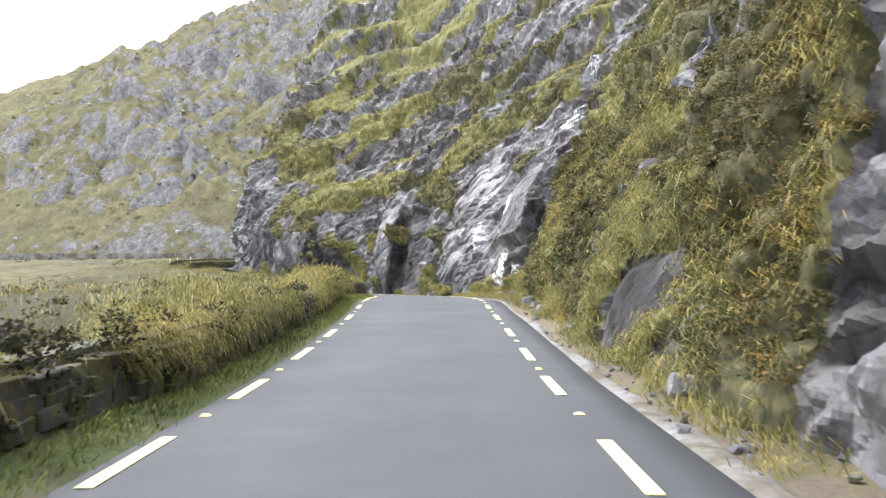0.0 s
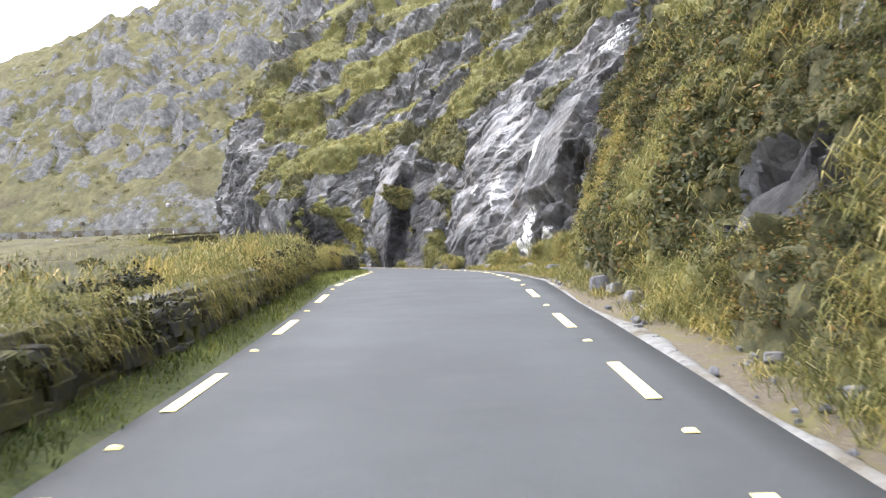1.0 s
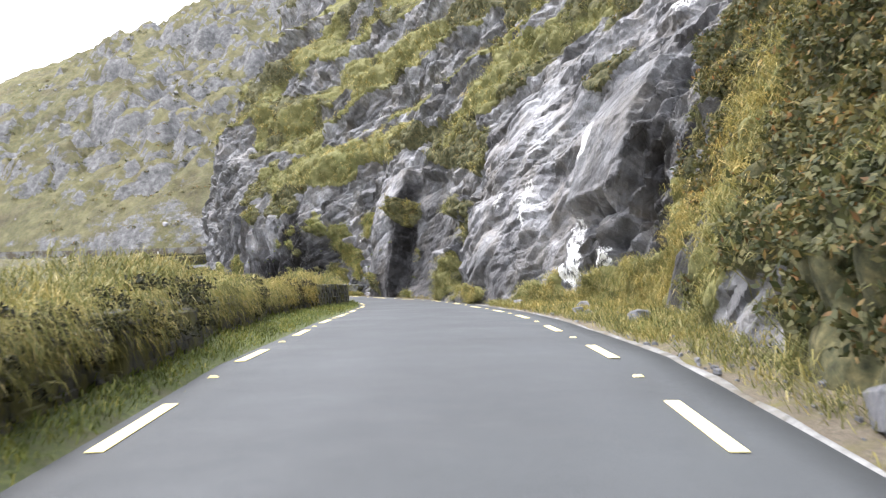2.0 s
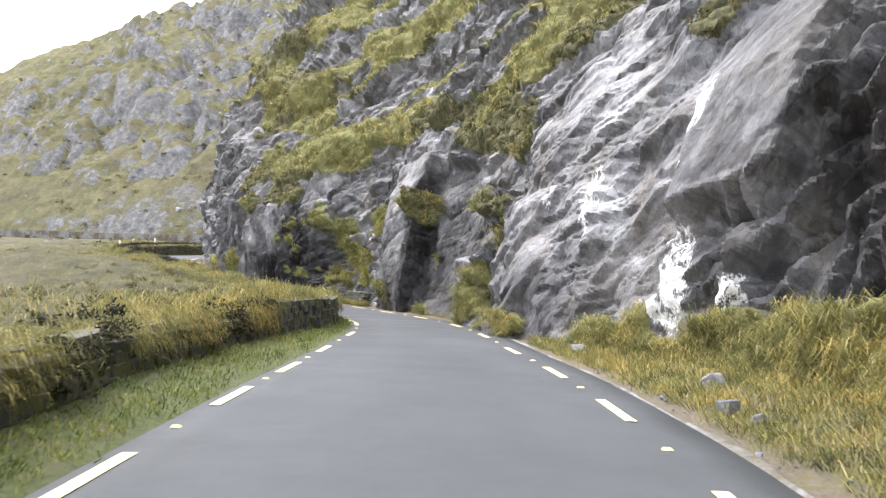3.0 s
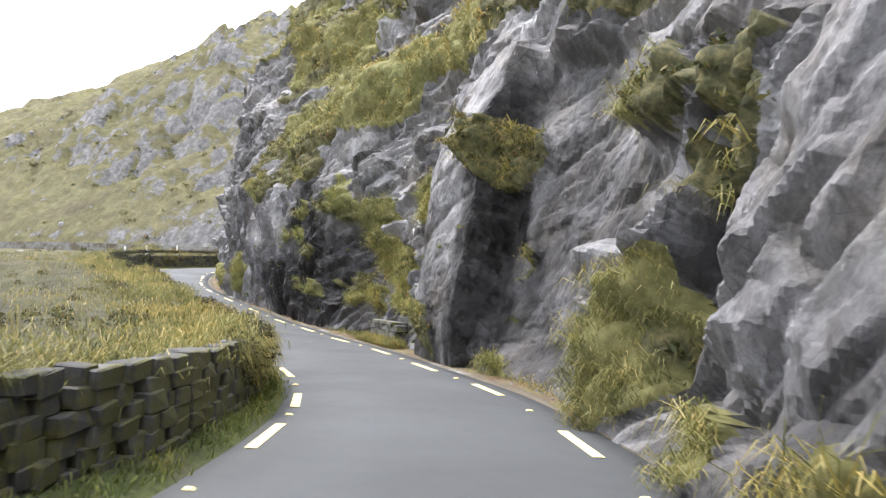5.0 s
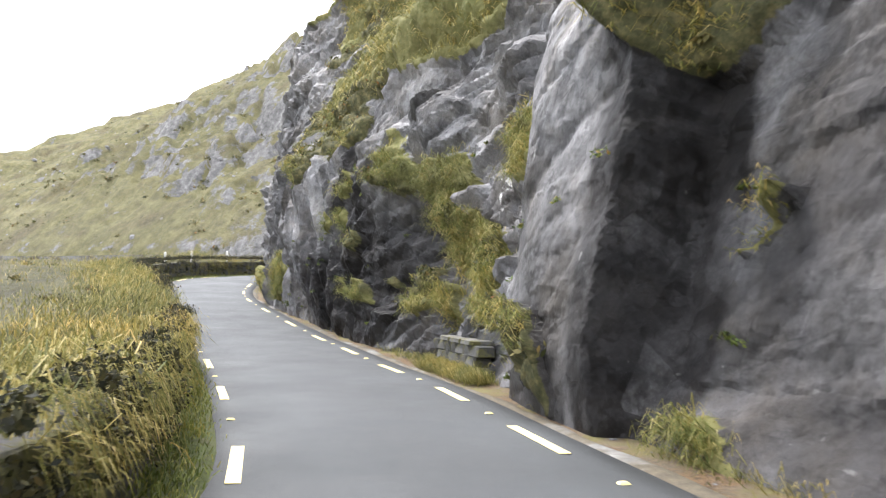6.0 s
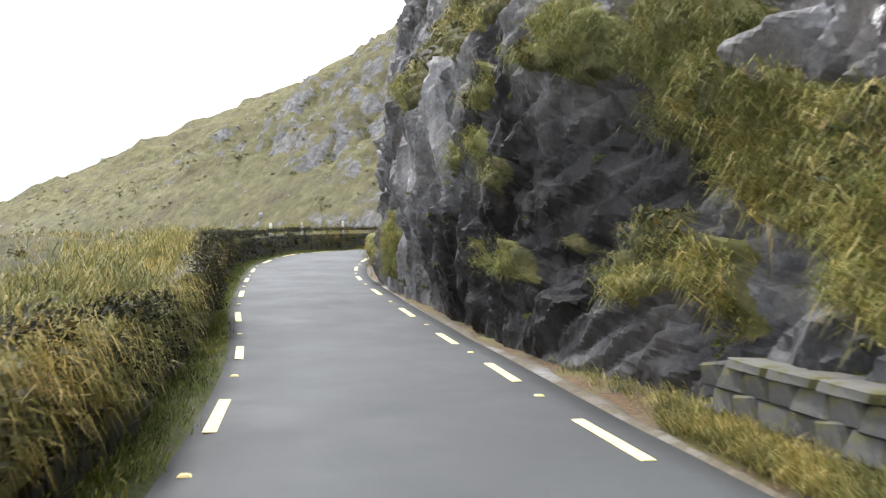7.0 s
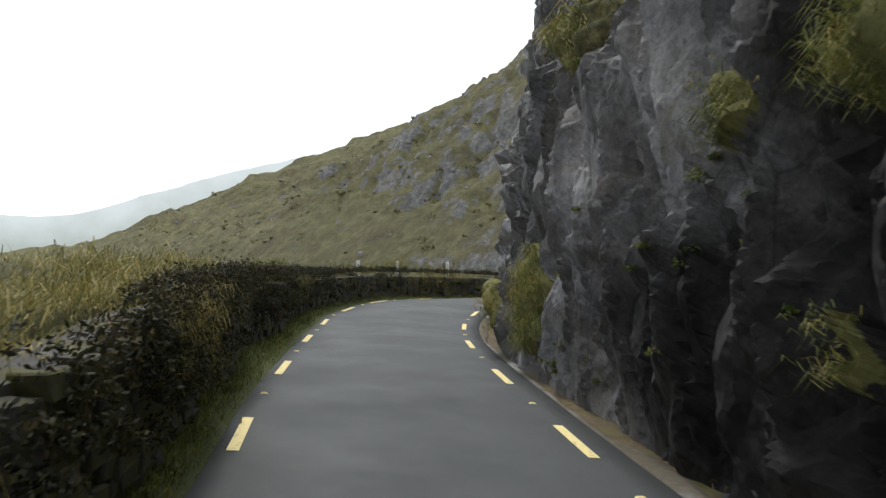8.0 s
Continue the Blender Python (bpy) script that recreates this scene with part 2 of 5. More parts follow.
def ground_paint():
    p = Paint("hill_turf", 0.95)
    wide = p.ramp(p.noise(0.03, 8, 0.65), (0.3, (0.10, 0.102, 0.038)), (0.5, (0.17, 0.157, 0.058)), (0.7, (0.23, 0.205, 0.10)))
    fine = p.ramp(p.noise(0.5, 10, 0.75), (0.36, (0.022, 0.024, 0.012)), (0.5, (0.11, 0.103, 0.042)), (0.64, (0.23, 0.2, 0.095)))
    grass_ = p.mix(0.55, wide, fine)
    grass_ = p.mix(p.ramp(p.noise(0.10, 9, 0.72), (0.48, 0.0), (0.62, 0.75)), grass_, p.ramp(p.noise(0.9, 8, 0.75), (0.35, (0.035, 0.034, 0.016)), (0.6, (0.13, 0.105, 0.05))))
    crag = p.sums("ADD", p.value("crag"), p.sums("MULTIPLY", p.sums("SUBTRACT", p.noise(0.16, 12, 0.8, (0.8, 1.5, 0.6, 0, 0, 25)), 0.5), 1.5))
    stone_ = p.ramp(p.noise(0.8, 10, 0.75), (0.3, (0.05, 0.048, 0.046)), (0.5, (0.165, 0.162, 0.158)), (0.72, (0.36, 0.355, 0.345)))
    p.colour(p.mix(p.ramp(crag, (0.55, 0.0), (0.64, 1.0)), grass_, stone_))
    p.bump(p.noise(0.5, 12, 0.8), 1.6, 1.0)
    return p.mat


def asphalt_paint():
    p = Paint("worn_asphalt", 0.8)
    fine = p.ramp(p.noise(60, 6, 0.8), (0.3, 0.03), (0.6, 0.075), (0.8, 0.12))
    wide = p.ramp(p.noise(0.5, 6, 0.65), (0.3, 0.048), (0.7, 0.082))
    tracks = p.ramp(p.noise(0.35, 4, 0.6), (0.4, 0.88), (0.7, 1.15))
    lane = p.ramp(p.value("lane"), (0.02, 0.86), (0.16, 1.0), (0.27, 1.14), (0.40, 0.95), (0.62, 0.95), (0.75, 1.14), (0.92, 0.96))
    worn = p.mix(p.noise(1.1, 6, 0.7), (0.98, 0.98, 0.98), lane)
    p.colour(p.mix(1.0, p.mix(1.0, p.mix(1.0, p.mix(0.5, fine, wide), tracks, "MULTIPLY"), worn, "MULTIPLY"), (0.74, 0.795, 0.82), "MULTIPLY"))
    p.rough(p.ramp(p.noise(0.7, 4), (0.3, 0.62), (0.7, 0.85)))
    p.bump(p.noise(90, 4, 0.8), 0.006, 0.8)
    return p.mat


def grit_paint():
    p = Paint("gravel_verge", 0.95)
    fine = p.ramp(p.noise(22, 8, 0.8), (0.3, (0.06, 0.047, 0.03)), (0.55, (0.15, 0.122, 0.082)), (0.75, (0.27, 0.24, 0.19)))
    moss = p.ramp(p.noise(1.4, 6, 0.7), (0.48, 0.0), (0.62, 1.0))
    leaves = p.ramp(p.noise(14, 6, 0.7), (0.4, (0.055, 0.035, 0.018)), (0.55, (0.13, 0.075, 0.03)), (0.7, (0.20, 0.135, 0.06)))
    fine = p.mix(p.sums("MULTIPLY", p.value("litter"), p.ramp(p.noise(2.0, 6, 0.7), (0.4, 0.3), (0.55, 0.95))), fine, leaves)
    p.colour(p.mix(moss, fine, (0.13, 0.115, 0.035)))
    p.bump(p.noise(30, 6, 0.8), 0.03)
    return p.mat


def verge_paint():
    p = Paint("green_verge_turf", 0.95)
    fine = p.ramp(p.noise(14, 8, 0.75), (0.3, (0.03, 0.04, 0.012)), (0.55, (0.085, 0.105, 0.025)), (0.8, (0.17, 0.17, 0.06)))
    p.colour(p.mix(p.ramp(p.noise(1.7, 6, 0.7), (0.5, 0.0), (0.68, 0.8)), fine, (0.12, 0.105, 0.06)))
    p.bump(p.noise(25, 6, 0.8), 0.04)
    return p.mat


def kerb_paint():
    p = Paint("pale_concrete_edge", 0.9)
    bare_ = p.ramp(p.noise(6, 9, 0.75), (0.3, (0.07, 0.068, 0.062)), (0.5, (0.17, 0.166, 0.155)), (0.8, (0.28, 0.275, 0.26)))
    soil = p.ramp(p.noise(9, 8, 0.75), (0.3, (0.04, 0.032, 0.02)), (0.7, (0.12, 0.098, 0.062)))
    p.colour(p.mix(p.ramp(p.sums("ADD", p.noise(0.55, 6, 0.7), p.sums("MULTIPLY", p.value("litter"), 0.1)), (0.46, 0.0), (0.58, 1.0)), bare_, soil))
    p.bump(p.noise(20, 6, 0.7), 0.01)
    return p.mat


def stripe_paint():
    p = Paint("yellow_road_paint", 0.7)
    wear = p.ramp(p.noise(11, 8, 0.8), (0.36, (0.20, 0.18, 0.12)), (0.46, (0.76, 0.63, 0.28)))
    p.colour(wear)
    return p.mat


def stone_paint(name, low, high, moss_amount):
    p = Paint(name, 0.9)
    each = p.add("ShaderNodeObjectInfo").outputs["Random"]
    tone = p.ramp(each, (0.0, low), (1.0, high))
    grain = p.ramp(p.noise(5, 9, 0.75), (0.3, 0.55), (0.7, 1.35))
    moss = p.ramp(p.noise(2.6, 6, 0.7), (0.60 - moss_amount, 0.0), (0.70 - moss_amount, 1.0))
    p.colour(p.mix(moss, p.mix(1.0, tone, grain, "MULTIPLY"), (0.085, 0.08, 0.025)))
    p.bump(p.noise(9, 9, 0.75), 0.03)
    return p.mat


def leaf_paint(name, *stops):
    p = Paint(name, 0.7)
    each = p.add("ShaderNodeNewGeometry").outputs["Random Per Island"]
    patch = p.ramp(p.noise(1.9, 4, 0.6), (0.34, (0.36, 0.42, 0.34)), (0.48, (0.90, 0.95, 0.85)), (0.60, (1.22, 1.18, 1.0)), (0.75, (1.3, 1.1, 0.8)))
    drift = p.ramp(p.noise(0.16, 5, 0.65), (0.34, (0.68, 0.72, 0.78)), (0.5, (1.0, 1.0, 1.0)), (0.66, (1.22, 1.06, 0.9)))
    p.colour(p.mix(1.0, p.mix(1.0, p.ramp(each, *stops), patch, "MULTIPLY"), drift, "MULTIPLY"))
    p.face.inputs["Specular IOR Level"].default_value = 0.25
    thin = p.add("ShaderNodeBsdfTranslucent")
    p.join(p.face.inputs["Base Color"].links[0].from_socket, thin.inputs["Color"])
    both = p.add("ShaderNodeMixShader", Fac=0.3)
    p.join(p.face.outputs[0], both.inputs[1])
    p.join(thin.outputs[0], both.inputs[2])
    p.join(both.outputs[0], p.nodes["Material Output"].inputs["Surface"])
    return p.mat


VERGE = verge_paint()
CLIFF, HILL, ASPHALT, GRIT, KERB, STRIPE = cliff_paint(), ground_paint(), asphalt_paint(), grit_paint(), kerb_paint(), stripe_paint()
DARK_STONE = stone_paint("dark_mossy_stone", (0.045, 0.043, 0.041), (0.11, 0.106, 0.10), 0.14)
PALE_STONE = stone_paint("pale_masonry_stone", (0.09, 0.086, 0.078), (0.19, 0.185, 0.172), 0.13)
PARAPET_STONE = stone_paint("weathered_parapet_stone", (0.035, 0.034, 0.032), (0.09, 0.088, 0.083), 0.13)
WHITE_PAINT = stone_paint("weathered_white_paint", (0.55, 0.54, 0.5), (0.7, 0.69, 0.66), -0.05)
BOULDER = stone_paint("boulder_stone", (0.13, 0.13, 0.135), (0.27, 0.265, 0.27), 0.03)
GRASS = leaf_paint("dry_moor_grass", (0.0, (0.10, 0.108, 0.034)), (0.45, (0.192, 0.174, 0.057)), (0.8, (0.285, 0.24, 0.088)), (1.0, (0.43, 0.36, 0.19)))
WET_GRASS = leaf_paint("wet_cliff_grass", (0.0, (0.085, 0.105, 0.028)), (0.5, (0.165, 0.17, 0.045)), (0.85, (0.25, 0.22, 0.07)), (1.0, (0.36, 0.28, 0.13)))
GREEN = leaf_paint("green_verge_grass", (0.0, (0.075, 0.10, 0.022)), (0.5, (0.13, 0.15, 0.036)), (1.0, (0.22, 0.21, 0.07)))
FERN = leaf_paint("fern_fronds", (0.0, (0.045, 0.075, 0.014)), (0.6, (0.10, 0.125, 0.026)), (0.9, (0.17, 0.16, 0.04)), (1.0, (0.20, 0.11, 0.035)))
# dark heather of the wall, with its backlit shade put into the leaf colour
BACKLIT_HEATHER = leaf_paint("backlit_heather_leaves", (0.0, (0.012, 0.013, 0.008)), (0.6, (0.03, 0.03, 0.015)), (0.93, (0.065, 0.058, 0.026)), (1.0, (0.10, 0.075, 0.035)))
HEATHER = leaf_paint("heather_leaves", (0.0, (0.036, 0.042, 0.016)), (0.55, (0.08, 0.078, 0.03)), (0.9, (0.15, 0.125, 0.05)), (1.0, (0.20, 0.10, 0.04)))

# ---- plan: the two edge lines of the road, and its height ----
RIGHT_LINE = [(1.2, -30), (1.25, 0), (1.27, 9), (1.33, 16), (1.35, 22), (1.3, 30), (1.05, 36), (0.65, 40), (0.1, 43.8), (-0.55, 48.5), (-1.5, 53), (-3, 57.3),
              (-5, 60.9), (-7.15, 64.6), (-9.75, 68.3), (-13.35, 73.25), (-16.45, 77.1), (-19.4, 80.75), (-22.4, 84.9), (-24.5, 88.6), (-25.9, 92.5), (-25.5, 97), (-22.5, 101.5), (-17, 105), (-4, 109), (14, 112)]
LEFT_LINE = [(-2.3, -30), (-2.25, 0), (-2.2, 9), (-2.25, 16), (-2.45, 22), (-2.9, 30), (-3.3, 36), (-3.5, 40), (-3.75, 44), (-4.2, 49.5), (-5.1, 54), (-6.7, 58),
             (-9.1, 61.8), (-11.4, 65.1), (-13.7, 68.2), (-17.2, 72.4), (-18.6, 74), (-21.5, 77.6), (-25.2, 82.4), (-28.3, 86.9), (-30.2, 92), (-29.3, 98.5), (-25.5, 104.3), (-19, 108.4), (-5, 112.8), (13, 116)]
ROAD_Z = np.array([(-30, -0.2), (0, 0), (10, 0.1), (20, 0.38), (27, 0.6), (36, 0.5), (48, 0.3), (58, 0.15), (66, 0.15), (71.7, 0.3), (74, 0.47), (78.5, 0.87), (84.5, 1.35), (88, 1.7), (92, 2.15), (97, 2.55), (103, 2.9), (116, 3.3)])
N_ROAD = 760
RC, RN, RU = bent(RIGHT_LINE, N_ROAD)
LC, LN, LU = bent(LEFT_LINE, N_ROAD)
# the left line, taken square across from the right one
ALONG = np.c_[-RN[:, 1], RN[:, 0]]
skew = np.abs(((LC[None] - RC[:, None]) * ALONG[:, None]).sum(-1)) + 4 * np.maximum(np.linalg.norm(LC[None] - RC[:, None], axis=-1) - 6, 0)
pick = np.maximum.accumulate(skew.argmin(1)).astype(float)
pick = np.convolve(np.pad(pick, 8, mode="edge"), np.ones(17) / 17, "valid")
LC = np.stack([np.interp(pick, np.arange(N_ROAD), LC[:, n]) for n in (0, 1)], 1)
LN = np.gradient(LC, axis=0)
LN = np.c_[LN[:, 1], -LN[:, 0]] / (np.linalg.norm(LN, axis=1)[:, None] + 1e-9)
LU = np.r_[0, np.cumsum(np.linalg.norm(np.diff(LC, axis=0), axis=1))]
MID = (RC + LC) / 2


def wall_off(y):
    """How far the wall stands from the left line."""
    sway = 0.34 * rough(y * 0.33, y * 0, 25, 3) * (1 - step(46, 49, y) * (1 - step(53, 57, y)))
    return np.interp(y, [28, 36, 46, 51, 60], [0.95, 1.5, 1.4, 0.68, 0.74]) + sway


def road_z(y):
    return np.interp(y, ROAD_Z[:, 0], ROAD_Z[:, 1])


# the foot of the cliff, and how far the rock stands back at 0, 5, 10 and 20 m over it
FOOT = RC + 0.9 * RN
FOOT_U = np.r_[0, np.cumsum(np.linalg.norm(np.diff(FOOT, axis=0), axis=1))]
FOOT_U -= np.interp(0, FOOT[:400, 1], FOOT_U[:400])
BACK = np.array([0.9, 0.44]) / np.hypot(0.9, 0.44)
STATIONS = np.array([
    (-30, 0, 1.8, 5, 14), (5, 0.5, 2.2, 5.2, 13), (12, 0.5, 3.0, 7, 15), (18, 0.6, 3.4, 7.6, 15.5), (27, 0.8, 3.7, 7.3, 15), (36, 2.2, 3.6, 7, 14),
    (40, 2.0, 3.0, 6.6, 13.5), (45.7, 0.6, 2.1, 4.8, 11.8), (51, -0.5, 0.9, 3, 9.8), (60, 0, 0.85, 2, 8), (64, -0.1, 0.5, 1.9, 8), (67, 0.2, 1.1, 2.3, 8.3),
    (70.5, 0.6, 1.2, 2.6, 8.3), (73.5, 0.0, -0.2, 2.1, 8.4), (78, -0.1, -0.4, 2.5, 8.1), (83, -0.15, -0.1, 3, 7.9), (87, -0.3, 0, 2.2, 7.1), (91, 0.1, 0.2, 1.3, 6), (104, 0.4, 0.8, 2.2, 7)])


def setback(u, h):
    k0, k5, k10, k20 = (knots(STATIONS[:, 0], STATIONS[:, n], u) for n in (1, 2, 3, 4))
    low, mid, high = k0 + (k5 - k0) * h / 5, k5 + (k10 - k5) * (h - 5) / 5, k10 + (k20 - k10) * (h - 10) / 10
    return np.where(h < 5, low, np.where(h < 10, mid, high))


def blots(u, h, marks):
    """Sum of soft ovals: along, up, half length, half height, degrees of lean, weight."""
    total = np.zeros(u.shape)
    for mu, mh, ru, rh, lean, weight in marks:
        c, s = math.cos(radians(lean)), math.sin(radians(lean))
        a, b = ((u - mu) * c + (h - mh) * s) / ru, (-(u - mu) * s + (h - mh) * c) / rh
        total = total + weight * np.exp(-((a * a + b * b) ** 2) * 0.7)
    return total


# turf that lies on ledges and hangs over the rock, stretch by stretch
TURF_START = [(15.6, 2.7, 1.7, 0.6, 0, 0.9), (7.3, 1.6, 1.1, 2.2, 0, 0.9), (11.8, 1.75, 0.5, 0.4, -30, 1.8), (9.2, 2.3, 2.0, 0.6, 0, 0.5), (14.2, 0.9, 0.8, 0.6, 0, 0.6), (24, 3.6, 6, 2.4, -10, 0.6), (20.5, 0.9, 2.6, 0.5, 0, 0.8), (21.6, 1.9, 2.2, 1.0, 0, 0.9), (18.5, 2.7, 1.6, 0.6, 0, 0.8), (26, 9, 9, 3, -10, 0.5), (31.5, 2.4, 1.8, 0.9, 0, 0.8), (35, 1.0, 2.2, 0.9, 0, 1.0)]
TURF_MIDDLE = [(38.5, 0.3, 3, 0.6, 0, 1.2), (44, 0.2, 2.4, 0.5, 0, 1.2), (43.3, 7.6, 1.5, 0.8, 0, 1.4), (42.4, 3.1, 0.6, 0.3, 0, 1.0), (42.6, 1.0, 0.5, 0.35, 0, 1.1), (56.3, 7.3, 4.4, 1.1, 14, 1.5), (53, 10.5, 3.5, 1.4, -10, 1.0), (54.1, 4.2, 2.1, 0.4, 5, 1.5), (52.8, 3.1, 0.9, 0.5, -13, 1.3), (54.2, 0.9, 1.1, 0.9, -39, 1.3), (51.7, 0.5, 0.5, 0.35, -27, 1.3), (48.7, 0.2, 0.9, 0.25, 0, 1.2)]
TURF_BEND = [(77.3, 8.2, 6.4, 1.3, -6, 1.5), (65.5, 8.8, 4.4, 0.95, -3, 1.5), (84, 11.6, 6, 1.2, 10, 1.2), (78.7, 5.9, 1.8, 1.0, -9, 1.2), (73.2, 4.9, 0.9, 0.7, 67, 1.3), (60.9, 4.1, 0.8, 0.55, -10, 1.0), (72.2, 7.6, 2.0, 0.8, 3, 1.2), (71.1, 3.6, 0.8, 0.8, 60, 1.3), (69.8, 2.5, 0.8, 0.6, 45, 1.3), (68.3, 1.6, 0.8, 0.6, 30, 1.3), (71.6, 1.5, 0.6, 0.6, 50, 1.3)]
TURF_CORNER = [(67.7, 4.3, 0.9, 0.45, 60, 1.4), (63.6, 0.6, 1.2, 0.45, 14, 1.4), (61.5, 4.7, 0.9, 0.6, 20, 1.5), (60.5, 2.5, 0.72, 0.14, -62, 1.7), (59.7, 3.3, 0.45, 0.25, -14, 1.2), (70.9, 3.0, 0.7, 0.5, 13, 0.4), (70.4, 1.2, 0.5, 0.3, 0, 1.3), (69.0, 2.4, 0.6, 0.5, 13, 0.8), (73.1, 4.4, 0.8, 0.4, 0, 1.0), (60.4, 0.3, 1.4, 0.25, 0, 1.2)]
TURF_NOSE = [(84.5, 7.6, 1.4, 1.8, 30, 1.2), (86, 13.5, 5, 1.2, 10, 0.8), (77.9, 3.2, 0.45, 0.35, 0, 1.3), (74.6, 1.3, 0.5, 0.3, -9, 1.3), (79.1, 4.4, 0.6, 0.35, 0, 1.3), (75.1, 2.6, 0.3, 0.2, 0, 1.3), (76.6, 1.6, 0.25, 0.3, 0, 1.2), (75.6, 4.2, 0.5, 0.3, -30, 1.2), (82.6, 5.0, 0.7, 1.3, -56, 1.3), (76.2, 3.3, 0.5, 0.45, -14, 1.4), (85.3, 1.1, 0.7, 0.8, -45, 1.4), (88.5, 0.7, 0.9, 0.5, 0, 1.2), (73.4, 2.0, 0.3, 0.25, 0, 1.2), (78.5, 16, 4, 1.4, 10, 0.8)]
BARE_LOW = [(3.9, 2.4, 2.0, 2.8, 0, -1.3), (11.7, 0.95, 1.25, 0.7, -15, -2.2), (17.1, 1.6, 0.9, 0.24, -2, -1.4), (13.2, 4.1, 2.3, 0.55, -33, -2.4), (9.2, 0.45, 0.6, 0.28, -16, -1.4), (8.8, 1.0, 0.6, 0.14, -53, -1.6), (40.3, 14.5, 1.8, 3.2, -20, -1.6), (42.4, 9.8, 2.0, 1.0, -16, -1.5), (32.5, 1.0, 1.7, 0.9, -10, -1.8), (33.9, 3.6, 0.4, 0.7, -30, -1.3)]
BARE_BEND = [(45.6, 4.2, 3.9, 4.2, 0, -1.3), (38.6, 5.2, 2.0, 1.9, 10, -1.5), (36.4, 3.0, 1.4, 1.8, -20, -1.4), (70.0, 6.2, 4.4, 1.5, -20, -0.8), (61.1, 2.4, 2.2, 2.5, 0, -0.6), (55.8, 5.6, 2.6, 0.6, 6, -0.8), (63.1, 3.2, 0.9, 3.0, -12, -1.0), (59.2, 1.8, 1.4, 1.8, 0, -0.9), (73.0, 2.8, 1.0, 1.0, -20, -1.2), (80.5, 3.0, 3.2, 2.4, 0, -0.6), (47.9, 8.8, 1.0, 2.4, 35, -1.2)]
BARE = BARE_LOW + BARE_BEND
# smooth slabs, and hollows and buttresses of the rock (weight in metres)
SLABS = [(32.4, 1.0, 1.5, 0.8, 0, 1.0), (58.9, 2.0, 1.6, 2.6, 0, 1.0), (63.2, 3.4, 0.9, 3.0, -12, 0.9), (11.7, 1.0, 1.7, 0.9, -15, 1.2), (60.75, 2, 0.6, 3, 0, 0.5), (46.2, 4.2, 4.2, 4.8, 0, 1.1), (79.2, 3.6, 0.7, 1.4, 10, 0.8), (13.4, 4.1, 1.8, 0.5, -35, 0.8), (65.5, 5.6, 1.2, 1.0, 0, 0.5)]
SHAPES = [(48, 4, 2.6, 4, 0, 0.35), (52.8, 2, 0.8, 2.5, 0, -0.5), (66, 9.0, 5, 0.8, 0, 0.35), (77, 8.2, 6, 0.9, -6, 0.45), (54.1, 4.0, 2.2, 0.5, 5, 0.3), (61.8, 4.8, 1.6, 0.9, 0, 0.15), (3, 2.2, 1.6, 1.8, 0, 0.35), (43.3, 7.4, 1.6, 0.7, 0, 0.35), (72.8, 2.6, 1.3, 1.2, -20, -0.5), (71.3, 3.6, 1.2, 0.8, 10, 0.2)]
# darker rock: wet slate, plus shade painted into clefts and under overhangs
DAMP_SHADE_LOW = [(17.1, 1.6, 1.7, 0.6, 0, 0.6), (13.6, 3.8, 2.4, 0.7, -33, 0.25), (11.7, 0.9, 1.6, 1.0, 0, 0.75), (46.2, 0.8, 4.2, 1.5, 0, 0.35), (63.6, 1.5, 1.5, 1.8, 0, 0.5), (75.9, 2.4, 1.7, 3.6, 0, 0.95), (78.4, 0.8, 2.0, 1.4, 0, 0.4), (32.4, 0.9, 1.6, 0.9, 0, 0.7), (61.75, 1.8, 0.5, 3.8, 4, 1.6), (59.2, 1.8, 2.3, 3.2, 0, 0.45), (67, 0.5, 3.6, 0.7, 0, 0.3), (72.9, 2.5, 1.3, 1.5, -15, 0.5), (73, 0.6, 3.0, 1.0, 0, 0.3), (78.5, 0.9, 4.5, 1.4, 0, 0.45), (79.2, 3.7, 0.6, 1.4, 10, -1.2)]
DAMP_SHADE_BEND = [(81.8, 3.4, 0.5, 0.9, -25, -0.9), (75.4, 1.2, 1.8, 1.8, 0, 0.3), (86, 4, 2.5, 4.5, 0, 0.1), (36.6, 3.0, 1.3, 2.0, -20, 0.6), (38.8, 4.8, 1.8, 1.9, 10, 0.22), (3, 2, 2.5, 4, 0, 0.3), (52.9, 2.2, 0.7, 2.0, 0, 0.6), (88, 4, 5, 5, 0, 0.15), (40, 1.6, 1.4, 0.9, 0, 0.4), (60, 2.0, 1.0, 2.6, 0, 0.12), (68, 5.4, 1.2, 0.9, 0, 0.5), (56.5, 2.2, 1.0, 2.0, 10, 0.35)]
DAMP_SHADE = DAMP_SHADE_LOW + DAMP_SHADE_BEND
QUARTZ_LOW = [(41.6, 1.75, 0.6, 1.25, -12, 0.85), (41.7, 1.25, 0.62, 0.5, 0, 1.0), (39.7, 1.2, 0.45, 0.6, 0, 1.0), (45.8, 3.3, 0.36, 1.25, -4, 0.85), (41.1, 4.7, 0.45, 0.7, 40, 1.0), (41.9, 4.4, 0.3, 0.8, 25, 0.85), (47.8, 6.6, 0.4, 1.5, 10, 0.5), (59.8, 8.1, 0.35, 0.5, 0, 1.0), (48.4, 3.8, 0.2, 0.4, 10, 0.95), (68.3, 3.9, 0.16, 0.9, 30, 0.8), (78.7, 10.8, 0.5, 0.9, 0, 0.9)]
